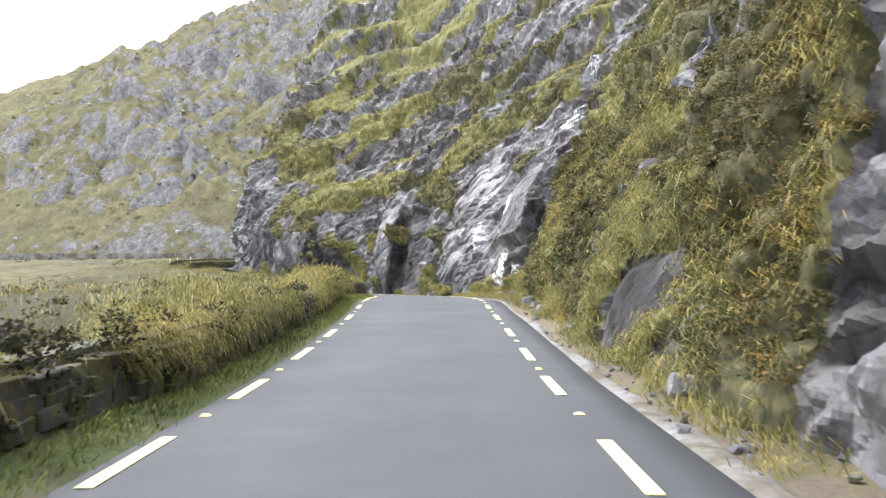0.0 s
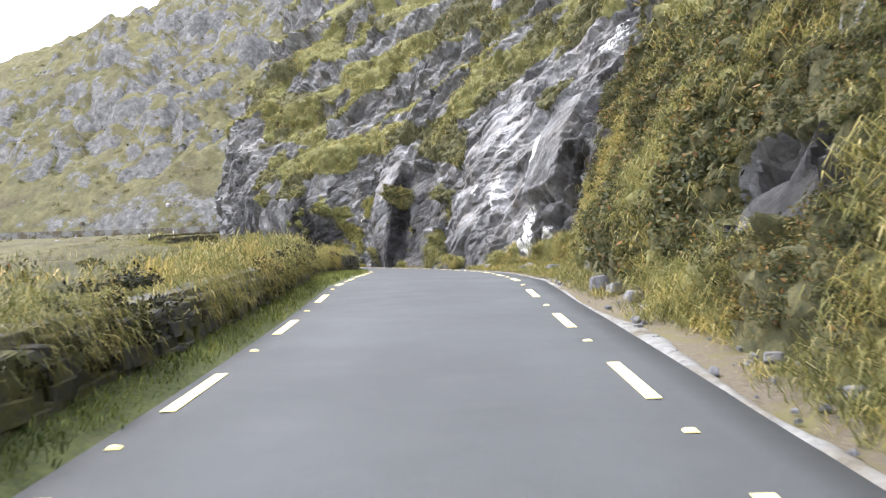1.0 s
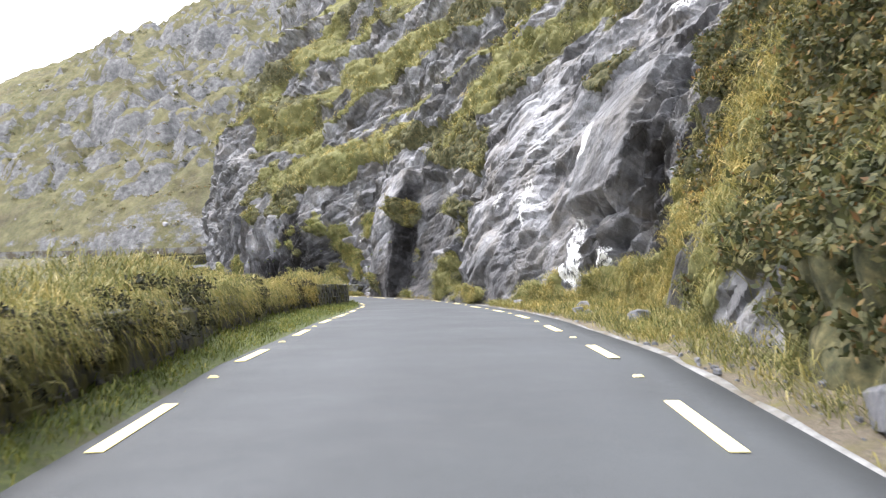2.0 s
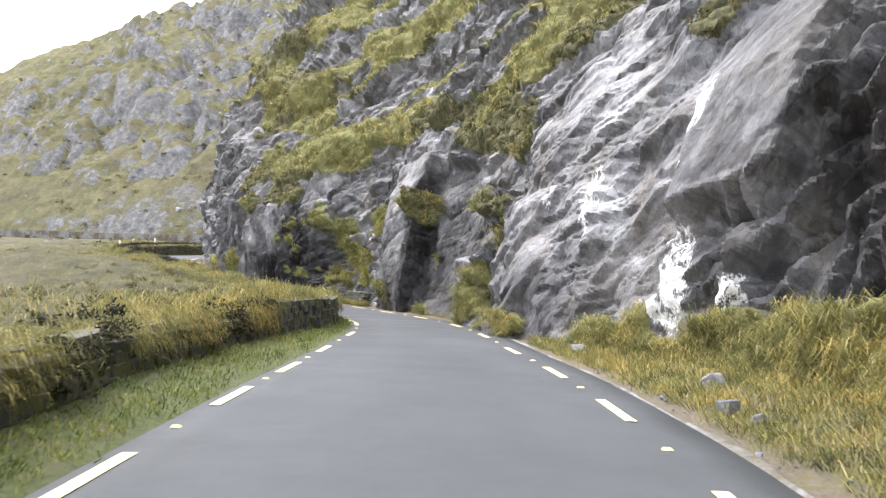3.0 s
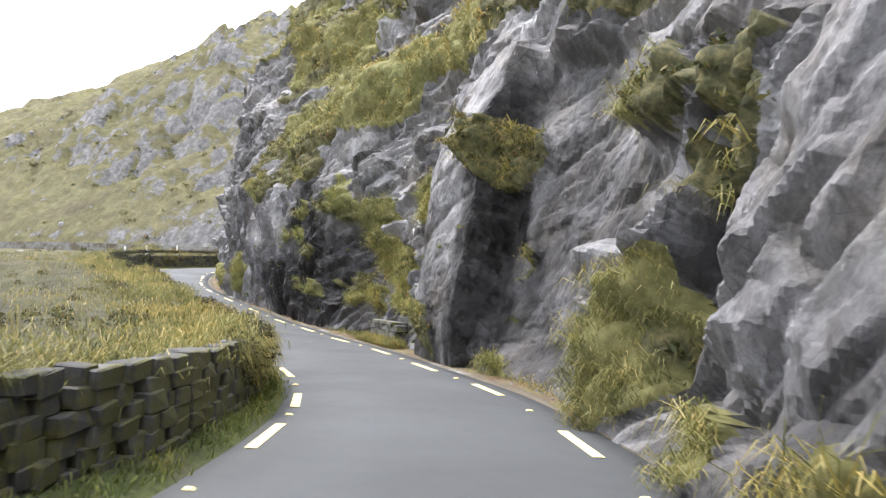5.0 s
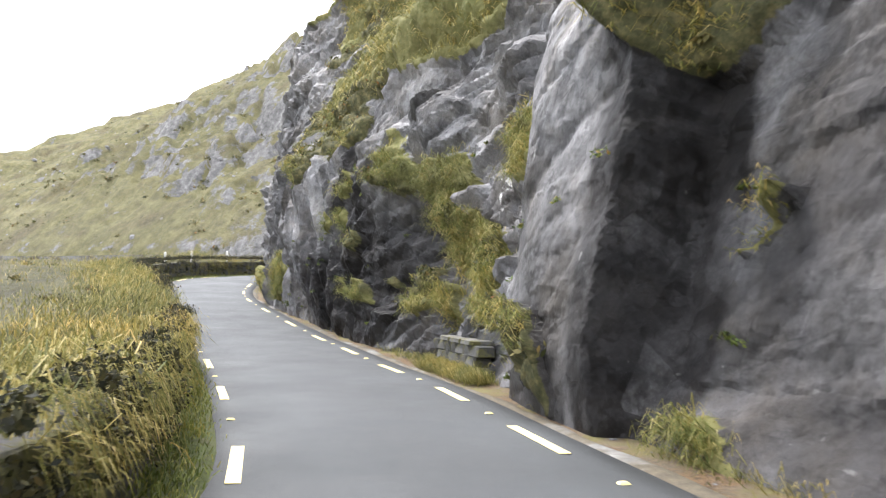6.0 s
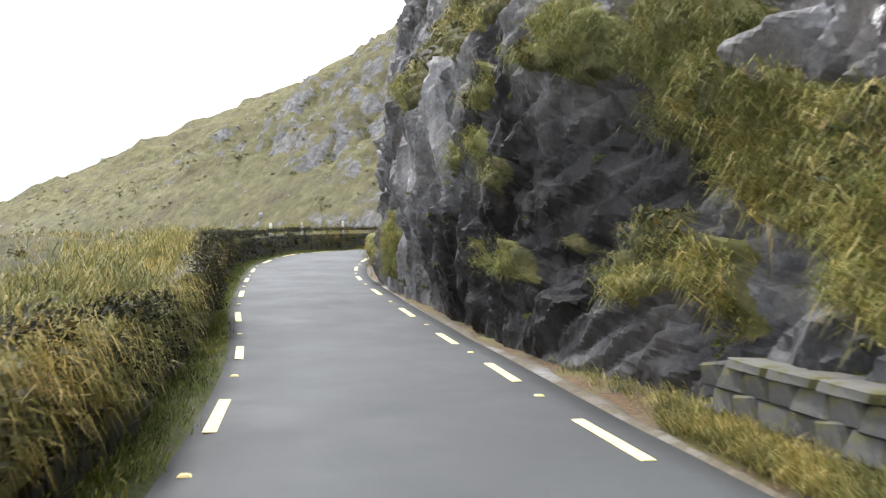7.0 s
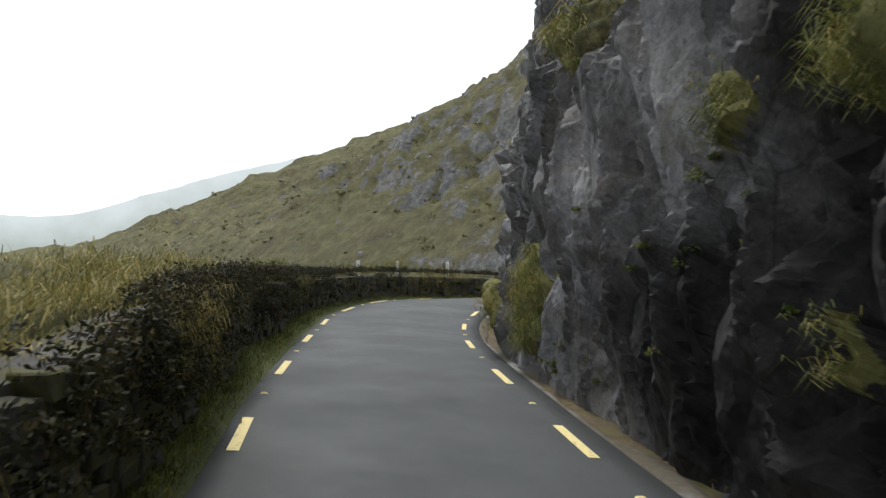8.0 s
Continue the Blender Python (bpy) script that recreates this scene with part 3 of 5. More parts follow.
QUARTZ_BEND = [(12.0, 4.6, 0.5, 0.3, -30, 1.0), (13.3, 3.7, 0.5, 0.25, -30, 0.95), (40.1, 13.8, 0.9, 2.4, 15, 0.75), (40.4, 9.8, 0.7, 1.0, 0, 0.9), (14.9, 1.3, 0.4, 0.12, -45, 1.0), (8.8, 0.95, 0.5, 0.12, -53, 1.0), (33.9, 3.6, 0.14, 0.6, 20, 1.0), (70.7, 11.4, 0.35, 0.8, 25, 0.7), (69.4, 15, 0.4, 1.0, 20, 0.7), (65.9, 1.0, 0.35, 0.25, 0, 0.7)]
QUARTZ = QUARTZ_LOW + QUARTZ_BEND
# slabs given a paler tone (weight added to the tone)
PALE_TONE = [(64.6, 5.0, 2.2, 2.2, -10, 0.22), (63.4, 3.0, 1.0, 2.4, -8, 0.06), (79.3, 3.7, 0.55, 1.5, 10, 0.34), (81.9, 3.3, 0.5, 1.0, -25, 0.3), (84.0, 2.6, 0.35, 1.0, 10, 0.2), (47.6, 4.6, 2.6, 3.0, 0, 0.1), (58.5, 6.2, 1.4, 1.0, 0, 0.12), (70.5, 5.6, 1.6, 0.9, -15, 0.16), (77.6, 1.6, 0.3, 0.8, 0, 0.2), (71.6, 1.2, 0.4, 1.0, -25, 0.2)]


# straight-sided slabs and clefts: from and to along the foot, from and to in height, lean (metres back along the foot per metre up), depth in metres
CUTS = [(38.4, 41.7, 3.3, 6.6, 0.25, 0.65), (35.8, 38.3, 1.2, 5.8, 0.3, -0.4), (61.9, 65.2, -1, 7.0, 0.08, 0.5), (55.9, 61.85, -1, 6.0, 0.08, -0.45),
        (53.2, 54.4, -1, 3.6, 0.3, -0.4), (66.2, 67.3, 1.8, 7, 0.3, -0.45), (78.5, 79.9, 1.9, 5.2, 0.15, 0.3), (80.9, 82.4, 2.0, 4.2, 0.35, 0.3), (83.4, 84.0, 0.8, 3.8, 0.35, 0.2), (76.8, 77.5, 0.5, 4, 0.2, -0.25), (10.7, 12.9, 0.3, 1.6, 0.35, 0.2), (16.1, 18.2, 1.3, 1.9, 0.1, 0.2), (30.9, 33.9, 0.1, 1.8, 0.2, 0.3)]


def cuts(u, h):
    total, flat = np.zeros(u.shape), np.zeros(u.shape)
    for u0, u1, h0, h1, lean, depth in CUTS:
        v = u + lean * (h - max(h0, 0)) + 0.30 * rough(h * 0.9, u * 0 + u0, 19, 2)
        w = h + 0.5 * (u - u0) * (0.35 if depth > 0 else -0.2)
        inside = step(u0 - 0.16, u0 + 0.16, v) * (1 - step(u1 - 0.16, u1 + 0.16, v)) * step(h0 - 0.1, h0 + 0.15, w) * (1 - step(h1 - 0.2, h1 + 0.2, w))
        total, flat = total + depth * inside, np.maximum(flat, inside * (depth > 0 or u1 - u0 > 4))
    return total, flat


def terraces(u, h):
    """Crags one over another: upright faces, each with a ledge on top. Returns how far the rock stands out, and the share of ledge."""
    q = (0.17 * u + 0.98 * h) / 4.2 + 0.9 * rough(u * 0.10, h * 0.14, 44, 3) + 0.18 * rough(u * 0.7, h * 0.8, 45, 2)
    f = q - np.floor(q)
    start = np.interp(u, [20, 34, 40, 66, 80, 92], [4.0, 4.5, 8.5, 9.5, 9.5, 9.0])
    grow = step(0, 2.5, h - start) * (0.75 + 0.5 * chance(np.floor(q), np.floor(u * 0 + 3), 46))
    face = np.where(f < 0.62, -1 + 2 * f / 0.62, 1 - 2 * (f - 0.62) / 0.38)
    return 0.68 * grow * face, grow * (step(0.56, 0.68, f) - 0.45)


def turf_amount(u, h):
    base = np.interp(u, [-20, 8, 22, 33, 37, 50, 56, 62, 72, 84, 92, 104], [-0.3, 0.28, 0.34, 0.2, -0.35, -0.45, -0.45, -0.55, -0.55, -0.5, -0.4, -0.2])
    base = base + step(8, 12, h) * np.interp(u, [20, 40, 60, 75, 92], [0.1, 0.78, 0.78, 0.75, 0.6]) + step(18, 30, h) * 0.05
    wu, wh = u + 0.6 * rough(u * 1.1, h * 1.1, 33, 4), h + 0.5 * rough(u * 1.1, h * 1.1, 35, 4)
    for marks in (TURF_START, TURF_MIDDLE, TURF_BEND, TURF_CORNER, TURF_NOSE, BARE):
        base = base + blots(wu, wh, marks)
    streaky = rough((0.62 * u + 0.79 * h) * 0.46, (-0.79 * u + 0.62 * h) * 0.15, 31, 5)
    ledges = rough((0.97 * u - 0.2 * h) * 0.07, (0.2 * u + 0.97 * h) * 0.34, 37, 4)
    lively = np.interp(u, [20, 36, 44], [0.8, 0.55, 0.4]) + 0.6 * step(8, 12, h)
    return base + 0.75 * terraces(u, h)[1] + lively * (0.9 * streaky + 0.6 * ledges) + 0.25 * rough(u * 0.8, h * 0.9, 39, 4)


def heath_amount(u, h):
    """Where heather and gorse crowd out the grass."""
    wild = rough(u * 0.3, h * 0.45, 81, 4) + np.interp(u, [5, 9, 18, 34, 44, 58, 70], [-0.2, -0.02, 0.15, 0.12, 0.1, 0.06, -0.1]) + 0.12 * step(1.5, 3.5, h)
    return wild + blots(u, h, [(38, 1.4, 5, 1.6, 0, -0.5), (43.5, 7.7, 1.5, 0.8, 0, 0.6), (25, 4.0, 6, 2.4, 0, 0.16), (54, 7.6, 3, 1.6, -25, 0.3), (37, 5.9, 2, 0.9, 0, 0.4), (20.5, 1.2, 0.6, 0.5, 0, 0.5), (11, 4.2, 2.5, 1.5, 0, 0.2), (70, 9.2, 6, 1.2, 0, -0.3), (80, 8, 6, 1.2, 0, -0.3)])


def cliff_point(u, h):
    """Places on the cliff for lengths u along its foot and heights h, with the turf, quartz, wet-and-shade darkening
    and tone there.
    """
    fx, fy = np.interp(u, FOOT_U, FOOT[:, 0]), np.interp(u, FOOT_U, FOOT[:, 1])
    cut, sheer = cuts(u, h)
    upright = step(72.5, 76.5, u) * (1 - step(88, 92, u)) * (1 - step(6, 9, h))
    slab = np.clip(np.maximum(blots(u, h, SLABS), sheer), 0, 1) * (1 - 0.75 * upright)
    turf = turf_amount(u, h) - 0.6 * sheer * (np.abs(u - 60.5) > 4.8) - 0.5 * (cut < -0.1) * (np.abs(u - 59) > 3)
    green = step(-0.10, 0.10, turf)
    # steep beds that lean up the road, split into blocks of four sizes
    across, dip = 0.62 * u + 0.79 * h, -0.79 * u + 0.62 * h
    big, tone1 = blocks(across / 1.6, dip / 3.4, 11, 2.8, 6.0, swing=0.8)
    mid, tone2 = blocks(across / 0.62, dip / 1.6, 12, 2.6, 4.6, swing=0.7)
    small, tone3 = blocks(across / 0.27, dip / 0.7, 13, 2.4, 3.6, swing=0.8)
    blade, tone4 = blocks(u / 0.6 + h * 0.12, h / 2.6, 14, 2.8, 4.4, swing=0.4)
    chip, tone5 = blocks(u / 0.27 + h * 0.4, h / 0.9, 15, 2.4, 3.6, swing=0.6)
    stone_ = (0.52 * big + 0.36 * mid + 0.15 * small) * (1 - upright) + (0.15 * big + 0.52 * blade + 0.17 * chip) * upright + 0.12
    tone2, tone3 = tone2 + (tone4 - tone2) * upright, tone3 + (tone5 - tone3) * upright
    # on the slabs: thin plates, one over another, with dark broken lower edges
    along, over = -0.96 * u + 0.28 * h, 0.28 * u + 0.96 * h
    bend = 0.12 * rough(u * 0.5, h * 0.5, 18, 2)
    plate, tone6 = blocks(along / 2.3 + bend, over / 0.62 + bend, 16, 1.8, 6.0, swing=0.8, lap=0.45)
    leaf, _ = blocks(along / 0.85 + bend, over / 0.24 - bend, 17, 1.8, 4.6, swing=0.9, lap=0.45)
    broken = np.clip(0.55 + 1.6 * rough(u * 0.45, h * 0.45, 20, 3), 0.12, 1) * np.interp(u, [20, 41.5, 43.5, 51, 55], [0.15, 0.25, 1.0, 1.0, 0.4])
    plain = (0.08 + 0.14 * step(20, 30, u)) * (1 - 0.75 * sheer) * big + broken * (0.24 * plate + 0.09 * leaf)
    stone_ = stone_ * (1 - 0.95 * slab) + plain * 0.95 * slab
    tone2 = tone2 + (tone6 - tone2) * slab
    # turf: a soft bank of tussocks
    heap, _ = domes(u / 0.55 + 0.3 * rough(u * 1.5, h * 1.5, 22, 2), h / 0.5, 24)
    bank = 0.3 * big + 0.30 * rough(u * 0.6, h * 0.8, 21, 3) + 0.42 * heap
    out = stone_ * (1 - green) + bank * green + 0.45 * rough(u * 0.16, h * 0.16, 41, 3) + blots(u, h, SHAPES) + cut + terraces(u, h)[0] - 0.08
    out = out * step(-0.6, 1.0, h) * np.interp(u, [97, 103], [1.0, 0.4])
    s = setback(u, h)
    x = fx + BACK[0] * (s - 0.9 * out)
    y = fy + BACK[1] * (s - 0.9 * out)
    z = road_z(fy) + h + 0.35 * out * step(0, 1, h)
    return np.stack([x, y, z], -1), green, np.clip(blots(u, h, QUARTZ), 0, 1.2) * (1 - green), np.clip(1.5 * blots(u, h, DAMP_SHADE), 0, 1), 0.3 * tone1 + 0.4 * tone2 + 0.3 * tone3 + blots(u, h, PALE_TONE)


# ---- ground: one sheet from the road to the horizon ----
def ground_z(x, y, broken=True):
    flat_x, flat_y = x.ravel(), y.ravel()
    side, near = np.zeros(flat_x.shape), np.full(flat_x.shape, 1e9)
    zr = np.zeros(flat_x.shape)
    for n in range(0, N_ROAD, 4):
        dx, dy = flat_x - MID[n, 0], flat_y - MID[n, 1]
        d = dx * dx + dy * dy
        hit = d < near
        near = np.where(hit, d, near)
        side = np.where(hit, np.sign(dx * RN[n, 0] + dy * RN[n, 1]), side)
        zr = np.where(hit, road_z(MID[n, 1]), zr)
    near, side, zr = np.sqrt(near).reshape(x.shape), side.reshape(x.shape), zr.reshape(x.shape)
    # behind the wall the turf lies near its top, then falls into the hollow
    off = np.maximum(near - 2.38 - wall_off(y), 0)
    left = zr + np.interp(y, [54, 64, 69, 73, 80, 89], [0.72, 0.88, 0.9, 1.25, 1.2, 0.95]) * step(0.0, 0.8, off) - 3.6 * step(2.5, 26, off) - 5 * step(25, 90, off)
    left = left + step(0.5, 6, off) * (0.5 * rough(x * 0.22, y * 0.22, 71, 4) + 0.25 * rough(x * 0.9, y * 0.9, 73, 3))
    right = zr - 0.25 * step(2.2, 3.2, near) + np.minimum(np.maximum(near - 12, 0) * 1.05, 58)
    near_z = np.where(side < 0, left, right)
    # the far spur
    foot_y = np.interp(x, [-450, -270, -150, -60, -30, 60], [260, 215, 172, 150, 142, 125])
    ridge = np.interp(x, [-900, -450, -300, -260, -230, -205, -150, -106, -69, 0, 100, 400], [8, 14, 28, 36, 45, 54, 74, 88, 104, 128, 150, 170])
    p = np.clip((y - foot_y) / (285 - foot_y), 0, 1.6)
    spur = 6 + (ridge - 6) * np.where(p < 1, np.clip(p, 1e-6, 1) ** 0.8, 1 - 0.25 * (p - 1))
    apron = step(-70, 0, y - foot_y) * step(6, 45, near)
    hill = np.where(y > foot_y, spur, near_z * (1 - apron) + 5.2 * apron)
    if broken:
        strength = step(0, 20, y - foot_y) * step(900, 300, y)
        wx, wy = x + 5 * rough(x / 14, y / 14, 57, 3), y + 5 * rough(x / 14, y / 14, 58, 3)
        cells, _ = blocks((wx + 0.5 * wy) / 13, (wy - 0.3 * wx) / 9, 51, 1.3)
        fine, _ = blocks((wx + 0.4 * wy) / 5.0, (wy - 0.4 * wx) / 4.0, 53, 1.4, 5.0)
        tiny, _ = blocks((x + 0.4 * y) / 2.0, (y - 0.4 * x) / 2.4, 56, 1.4, 5.0)
        rocky = np.interp(x, [-260, -140, -90, -60], [0.35, 0.5, 1.0, 1.3])
        hill = hill + strength * (rocky * (4.5 * cells + 2.6 * fine + 1.3 * tiny) + 9 * rough(x / 45, y / 45, 55, 4) - 1.5)
    return hill, side, near


def spaced(*runs):
    return np.unique(np.concatenate([np.arange(a, b, s) for a, b, s in runs]).round(3))


gx = spaced((-3000, -420, 90), (-420, -300, 10), (-300, -120, 2.0), (-120, 20, 1.15), (20, 45, 2.5), (45, 120, 5), (120, 2001, 110))
gy = spaced((-1500, -60, 90), (-60, -12, 4), (-12, 122, 0.9), (122, 300, 1.1), (300, 420, 10), (420, 2501, 65))
GX, GY = np.meshgrid(gx, gy)
GZ, GSIDE, GNEAR = ground_z(GX, GY)
GZ = np.where(GNEAR < 2.38 + wall_off(GY), GZ - 0.2, GZ)
me = mesh_of("ground", np.stack([GX, GY, GZ], -1).reshape(-1, 3), grid_faces(len(gy), len(gx)), True)
slope = np.hypot(*np.gradient(GZ, gy, gx))
note(me, "crag", np.clip(np.interp(GX, [-260, -130, -75, 40], [0.28, 0.32, 0.40, 0.45]) + 0.55 * (step(0.5, 2.2, slope) - 0.35) + 0.2 * rough(GX / 22, GY / 22, 59, 3), 0, 1) * step(100, 160, GY))
me.materials.append(HILL)
tagged(new("ground", me), "rough olive-brown moorland slope rising to a craggy spur", "ground", kind="structure")

# ---- a second ridge, far off, its mist painted as glow ----
def mist_glow_paint():
    p = Paint("mist_glow_ridge", 1.0)
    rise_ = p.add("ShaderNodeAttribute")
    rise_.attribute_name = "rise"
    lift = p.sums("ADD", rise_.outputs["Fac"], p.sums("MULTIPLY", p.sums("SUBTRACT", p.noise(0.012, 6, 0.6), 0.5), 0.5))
    # haze painted into the emission colour, paler towards the crest
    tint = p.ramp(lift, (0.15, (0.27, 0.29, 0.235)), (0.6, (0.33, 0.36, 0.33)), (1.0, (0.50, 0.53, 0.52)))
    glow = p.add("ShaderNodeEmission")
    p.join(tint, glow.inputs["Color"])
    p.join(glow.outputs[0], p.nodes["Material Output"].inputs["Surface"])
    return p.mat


turn_ = np.radians(np.linspace(-112, -20, 185))
crest = np.interp(np.degrees(turn_), [-112, -90, -70, -62, -59.5, -57.5, -55.3, -51.3, -47, -43, -40, -32, -20], [3, 4.5, 4.8, 4.6, 4.9, 5.5, 6.4, 8.2, 9.9, 11.3, 11.8, 13, 13.5]) + 0.25 * rough(np.degrees(turn_) * 0.8, turn_ * 0, 66, 4)
share = np.linspace(0, 1, 9)
high = -40 + (1500 * np.tan(np.radians(crest)) + 42)[None] * share[:, None]
deep = 1500 + 120 * share[:, None] + 0 * high
RIDGE = np.stack([deep * np.sin(turn_)[None] - 9, deep * np.cos(turn_)[None] + 64, high], -1)
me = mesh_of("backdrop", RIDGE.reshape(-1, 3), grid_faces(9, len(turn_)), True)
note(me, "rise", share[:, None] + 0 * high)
me.materials.append(mist_glow_paint())
tagged(new("backdrop", me), "pale grey-green mountain ridge, its mist and low cloud painted as glow", "backdrop", kind="structure")

# ---- road ----
wide = np.linspace(0, 1, 13)
RIM = np.interp(MID[:, 1], [48, 57], [0.62, 0.42])
left_edge, right_edge = LC - 0.18 * LN, RC + RIM[:, None] * RN
road_xy = left_edge[:, None] * (1 - wide[None, :, None]) + right_edge[:, None] * wide[None, :, None]
bank_z = 0.10 * step(50, 62, MID[:, 1]) * (1 - step(86, 96, MID[:, 1]))
road_zz = road_z(MID[:, 1])[:, None] + 0.05 * (1 - (2 * wide - 1) ** 2)[None] + bank_z[:, None] * (wide - 0.5)[None]
top = np.concatenate([road_xy, road_zz[..., None]], -1)
skirt_l, skirt_r = top[:, :1] + (0, 0, -0.25), top[:, -1:] + (0, 0, -0.25)
road_v = np.concatenate([skirt_l, top, skirt_r], 1)
me = mesh_of("road", road_v.reshape(-1, 3), grid_faces(N_ROAD, road_v.shape[1]), True)
note(me, "lane", np.broadcast_to(np.r_[0, wide, 1], (N_ROAD, 15)))
me.materials.append(ASPHALT)
road = tagged(new("road", me), "narrow grey asphalt mountain road with dashed yellow edge lines", "road", kind="structure")


def ribbon(name, inner, outer, normal, heights, material, label, category, wobble, cols=7):
    """A strip beside the road: offsets from a line, with its heights over the road, rounded and uneven."""
    w = np.linspace(0, 1, cols)
    base, n = inner
    edge = wobble * rough(np.arange(len(base)) * 0.11, np.zeros(len(base)), 91, 3)
    inner_ = np.broadcast_to(outer[0], edge.shape)
    off = inner_[:, None] + (outer[1] + edge - inner_)[:, None] * w
    xy = base[:, None] + normal * off[..., None] * n[:, None]
    z = road_z(MID[:, 1])[:, None] + bank_z[:, None] * 0.5 * normal + np.interp(w, np.linspace(0, 1, len(heights)), heights)
    z = z + 0.03 * rough(np.arange(len(base))[:, None] * 0.4, w[None] * 4, 95, 3) * step(0.05, 0.4, w) * (cols > 4)
    v = np.concatenate([xy, z[..., None]], -1)
    m_ = mesh_of(name, v.reshape(-1, 3), grid_faces(len(base), cols), True)
    note(m_, "litter", np.broadcast_to(step(44, 56, MID[:, 1])[:, None], off.shape))
    m_.materials.append(material)
    return tagged(new(name, m_), label, category, kind="structure")


ribbon("road_edge", (RC, RN), (RIM - 0.035, np.interp(MID[:, 1], [28, 40, 48, 57], [0.84, 0.72, 0.72, 0.62])), 1, (-0.03, 0.012, 0.016, 0.01, -0.06), KERB, "pale worn concrete edge beside the asphalt", "kerb", 0.28, 6)
ribbon("verge", (RC, RN), (RIM, np.full(N_ROAD, 4.2)), 1, (-0.03, 0.04, 0.12, 0.2, 0.3), GRIT, "gravelly verge with moss at the foot of the cliff", "verge", 0.0, 12)
ribbon("verge_left", (LC, LN), (0.14, wall_off(MID[:, 1]) + 0.3), -1, (-0.06, 0.02, 0.06, 0.10, 0.15), VERGE, "narrow grassy verge below the stone wall", "verge", 0.0, 6)

DASH = mesh_of("line_marking", [(x, y, z) for z in (0, 0.006) for x, y in ((-0.06, -0.75), (0.06, -0.75), (0.06, 0.75), (-0.06, 0.75))],
               [(4, 5, 6, 7), (0, 1, 5, 4), (1, 2, 6, 5), (2, 3, 7, 6), (3, 0, 4, 7)])
STUD = mesh_of("road_stud", [(x * k, y * k, z) for z, k in ((0, 1), (0.018, 0.6)) for x, y in ((-0.05, -0.035), (0.05, -0.035), (0.05, 0.035), (-0.05, 0.035))],
               [(4, 5, 6, 7), (0, 1, 5, 4), (1, 2, 6, 5), (2, 3, 7, 6), (3, 0, 4, 7)])
DASH.materials.append(STRIPE)
STUD.materials.append(STRIPE)


def edge_marks(line, n, at_y):
    """Dashes at the given places along a line, and small studs half-way between them."""
    spots = [(DASH, "line_marking", y) for y in at_y] + [(STUD, "road_stud", (a + b) / 2) for a, b in zip(at_y, at_y[1:])]
    for me_, name, y0 in spots:
        i = int(np.argmin(abs(line[:620, 1] - y0)))
        x, y = line[i]
        row = road_v[i, 1:-1]
        share = np.linalg.norm(line[i] - row[0, :2]) / np.linalg.norm(row[-1, :2] - row[0, :2])
        z, w = float(np.interp(share, wide, row[:, 2])), int(round(share * 12))
        rise = math.degrees(math.atan((road_v[i + 3, w + 1, 2] - road_v[i - 3, w + 1, 2]) / np.linalg.norm(line[i + 3] - line[i - 3])))
        part(name, me_, None, road, "", pose(x, y, z + 0.006, rise, 0, math.degrees(math.atan2(n[i][1], n[i][0]))))


edge_marks(RC, RN, [-13, -9.5, -6, -2.2, 1.5, 5.4, 9.2, 12.2, 15.9, 19.8, 23.7, 27.6, 31.8, 36, 39.8, 43.6, 48.4, 53, 57.4, 60.4, 63.5, 66.6, 69.6, 72.6, 75.6, 79.2, 82.8, 86.4, 90, 93.5])
edge_marks(LC, LN, [-13, -9.5, -6, -2, 2, 5.6, 9, 12.4, 15.9, 19.9, 24, 28, 32, 35.9, 39, 42.4, 47.4, 52, 55, 58.6, 62.6, 66.2, 69.8, 73.4, 77, 80.6, 84.2, 87.8, 91, 94])

# ---- cliff ----
cu = np.concatenate([np.arange(-8, 28, 0.09), np.arange(28, 90, 0.06), np.arange(90, 108, 0.12)])
ch = np.concatenate([np.arange(-0.8, 6.5, 0.06), np.arange(6.5, 14, 0.125), np.arange(14, 22, 0.22), np.arange(22, 46, 0.5)])
CU, CH = np.meshgrid(cu, ch)
CU = CU - 0.467 * np.minimum(CH, 14)
shake = np.random.default_rng(3)
CU = CU + shake.uniform(-0.012, 0.012, CU.shape)
CH = CH + shake.uniform(-0.012, 0.012, CH.shape)
CP, C_TURF, C_QUARTZ, C_DAMP_SHADE, C_TONE = cliff_point(CU, CH)
# the hillside goes on behind the brow
back_rows = []
for d in (3, 7, 13, 20, 30, 42):
    row = CP[-1].copy()
    row[:, 0] += BACK[0] * d
    row[:, 1] += BACK[1] * d
    row[:, 2] += 0.25 * d - (12 if d == 42 else 0)
    back_rows.append(row)
verts = np.concatenate([CP.reshape(-1, 3), np.concatenate(back_rows)])
rows_all = len(ch) + len(back_rows)
faces = grid_faces(rows_all, len(cu))
turf_all = np.concatenate([C_TURF.ravel(), np.ones(len(back_rows) * len(cu))])
me = mesh_of("rock_cliff", verts, faces, turf_all[faces].mean(1) > 0.5)
note(me, "turf", turf_all)
note(me, "quartz", np.concatenate([C_QUARTZ.ravel(), np.zeros(len(back_rows) * len(cu))]))
note(me, "tone", np.concatenate([C_TONE.ravel(), np.full(len(back_rows) * len(cu), 0.5)]))
note(me, "damp_shade", np.concatenate([C_DAMP_SHADE.ravel(), np.zeros(len(back_rows) * len(cu))]))
note(me, "heath", np.concatenate([step(0.05, 0.2, heath_amount(CU, CH)).ravel(), np.zeros(len(back_rows) * len(cu))]))
me.materials.append(CLIFF)
tagged(new("rock_cliff", me), "steep grey slate cliff with white quartz streaks and grassy ledges", "cliff", kind="structure")

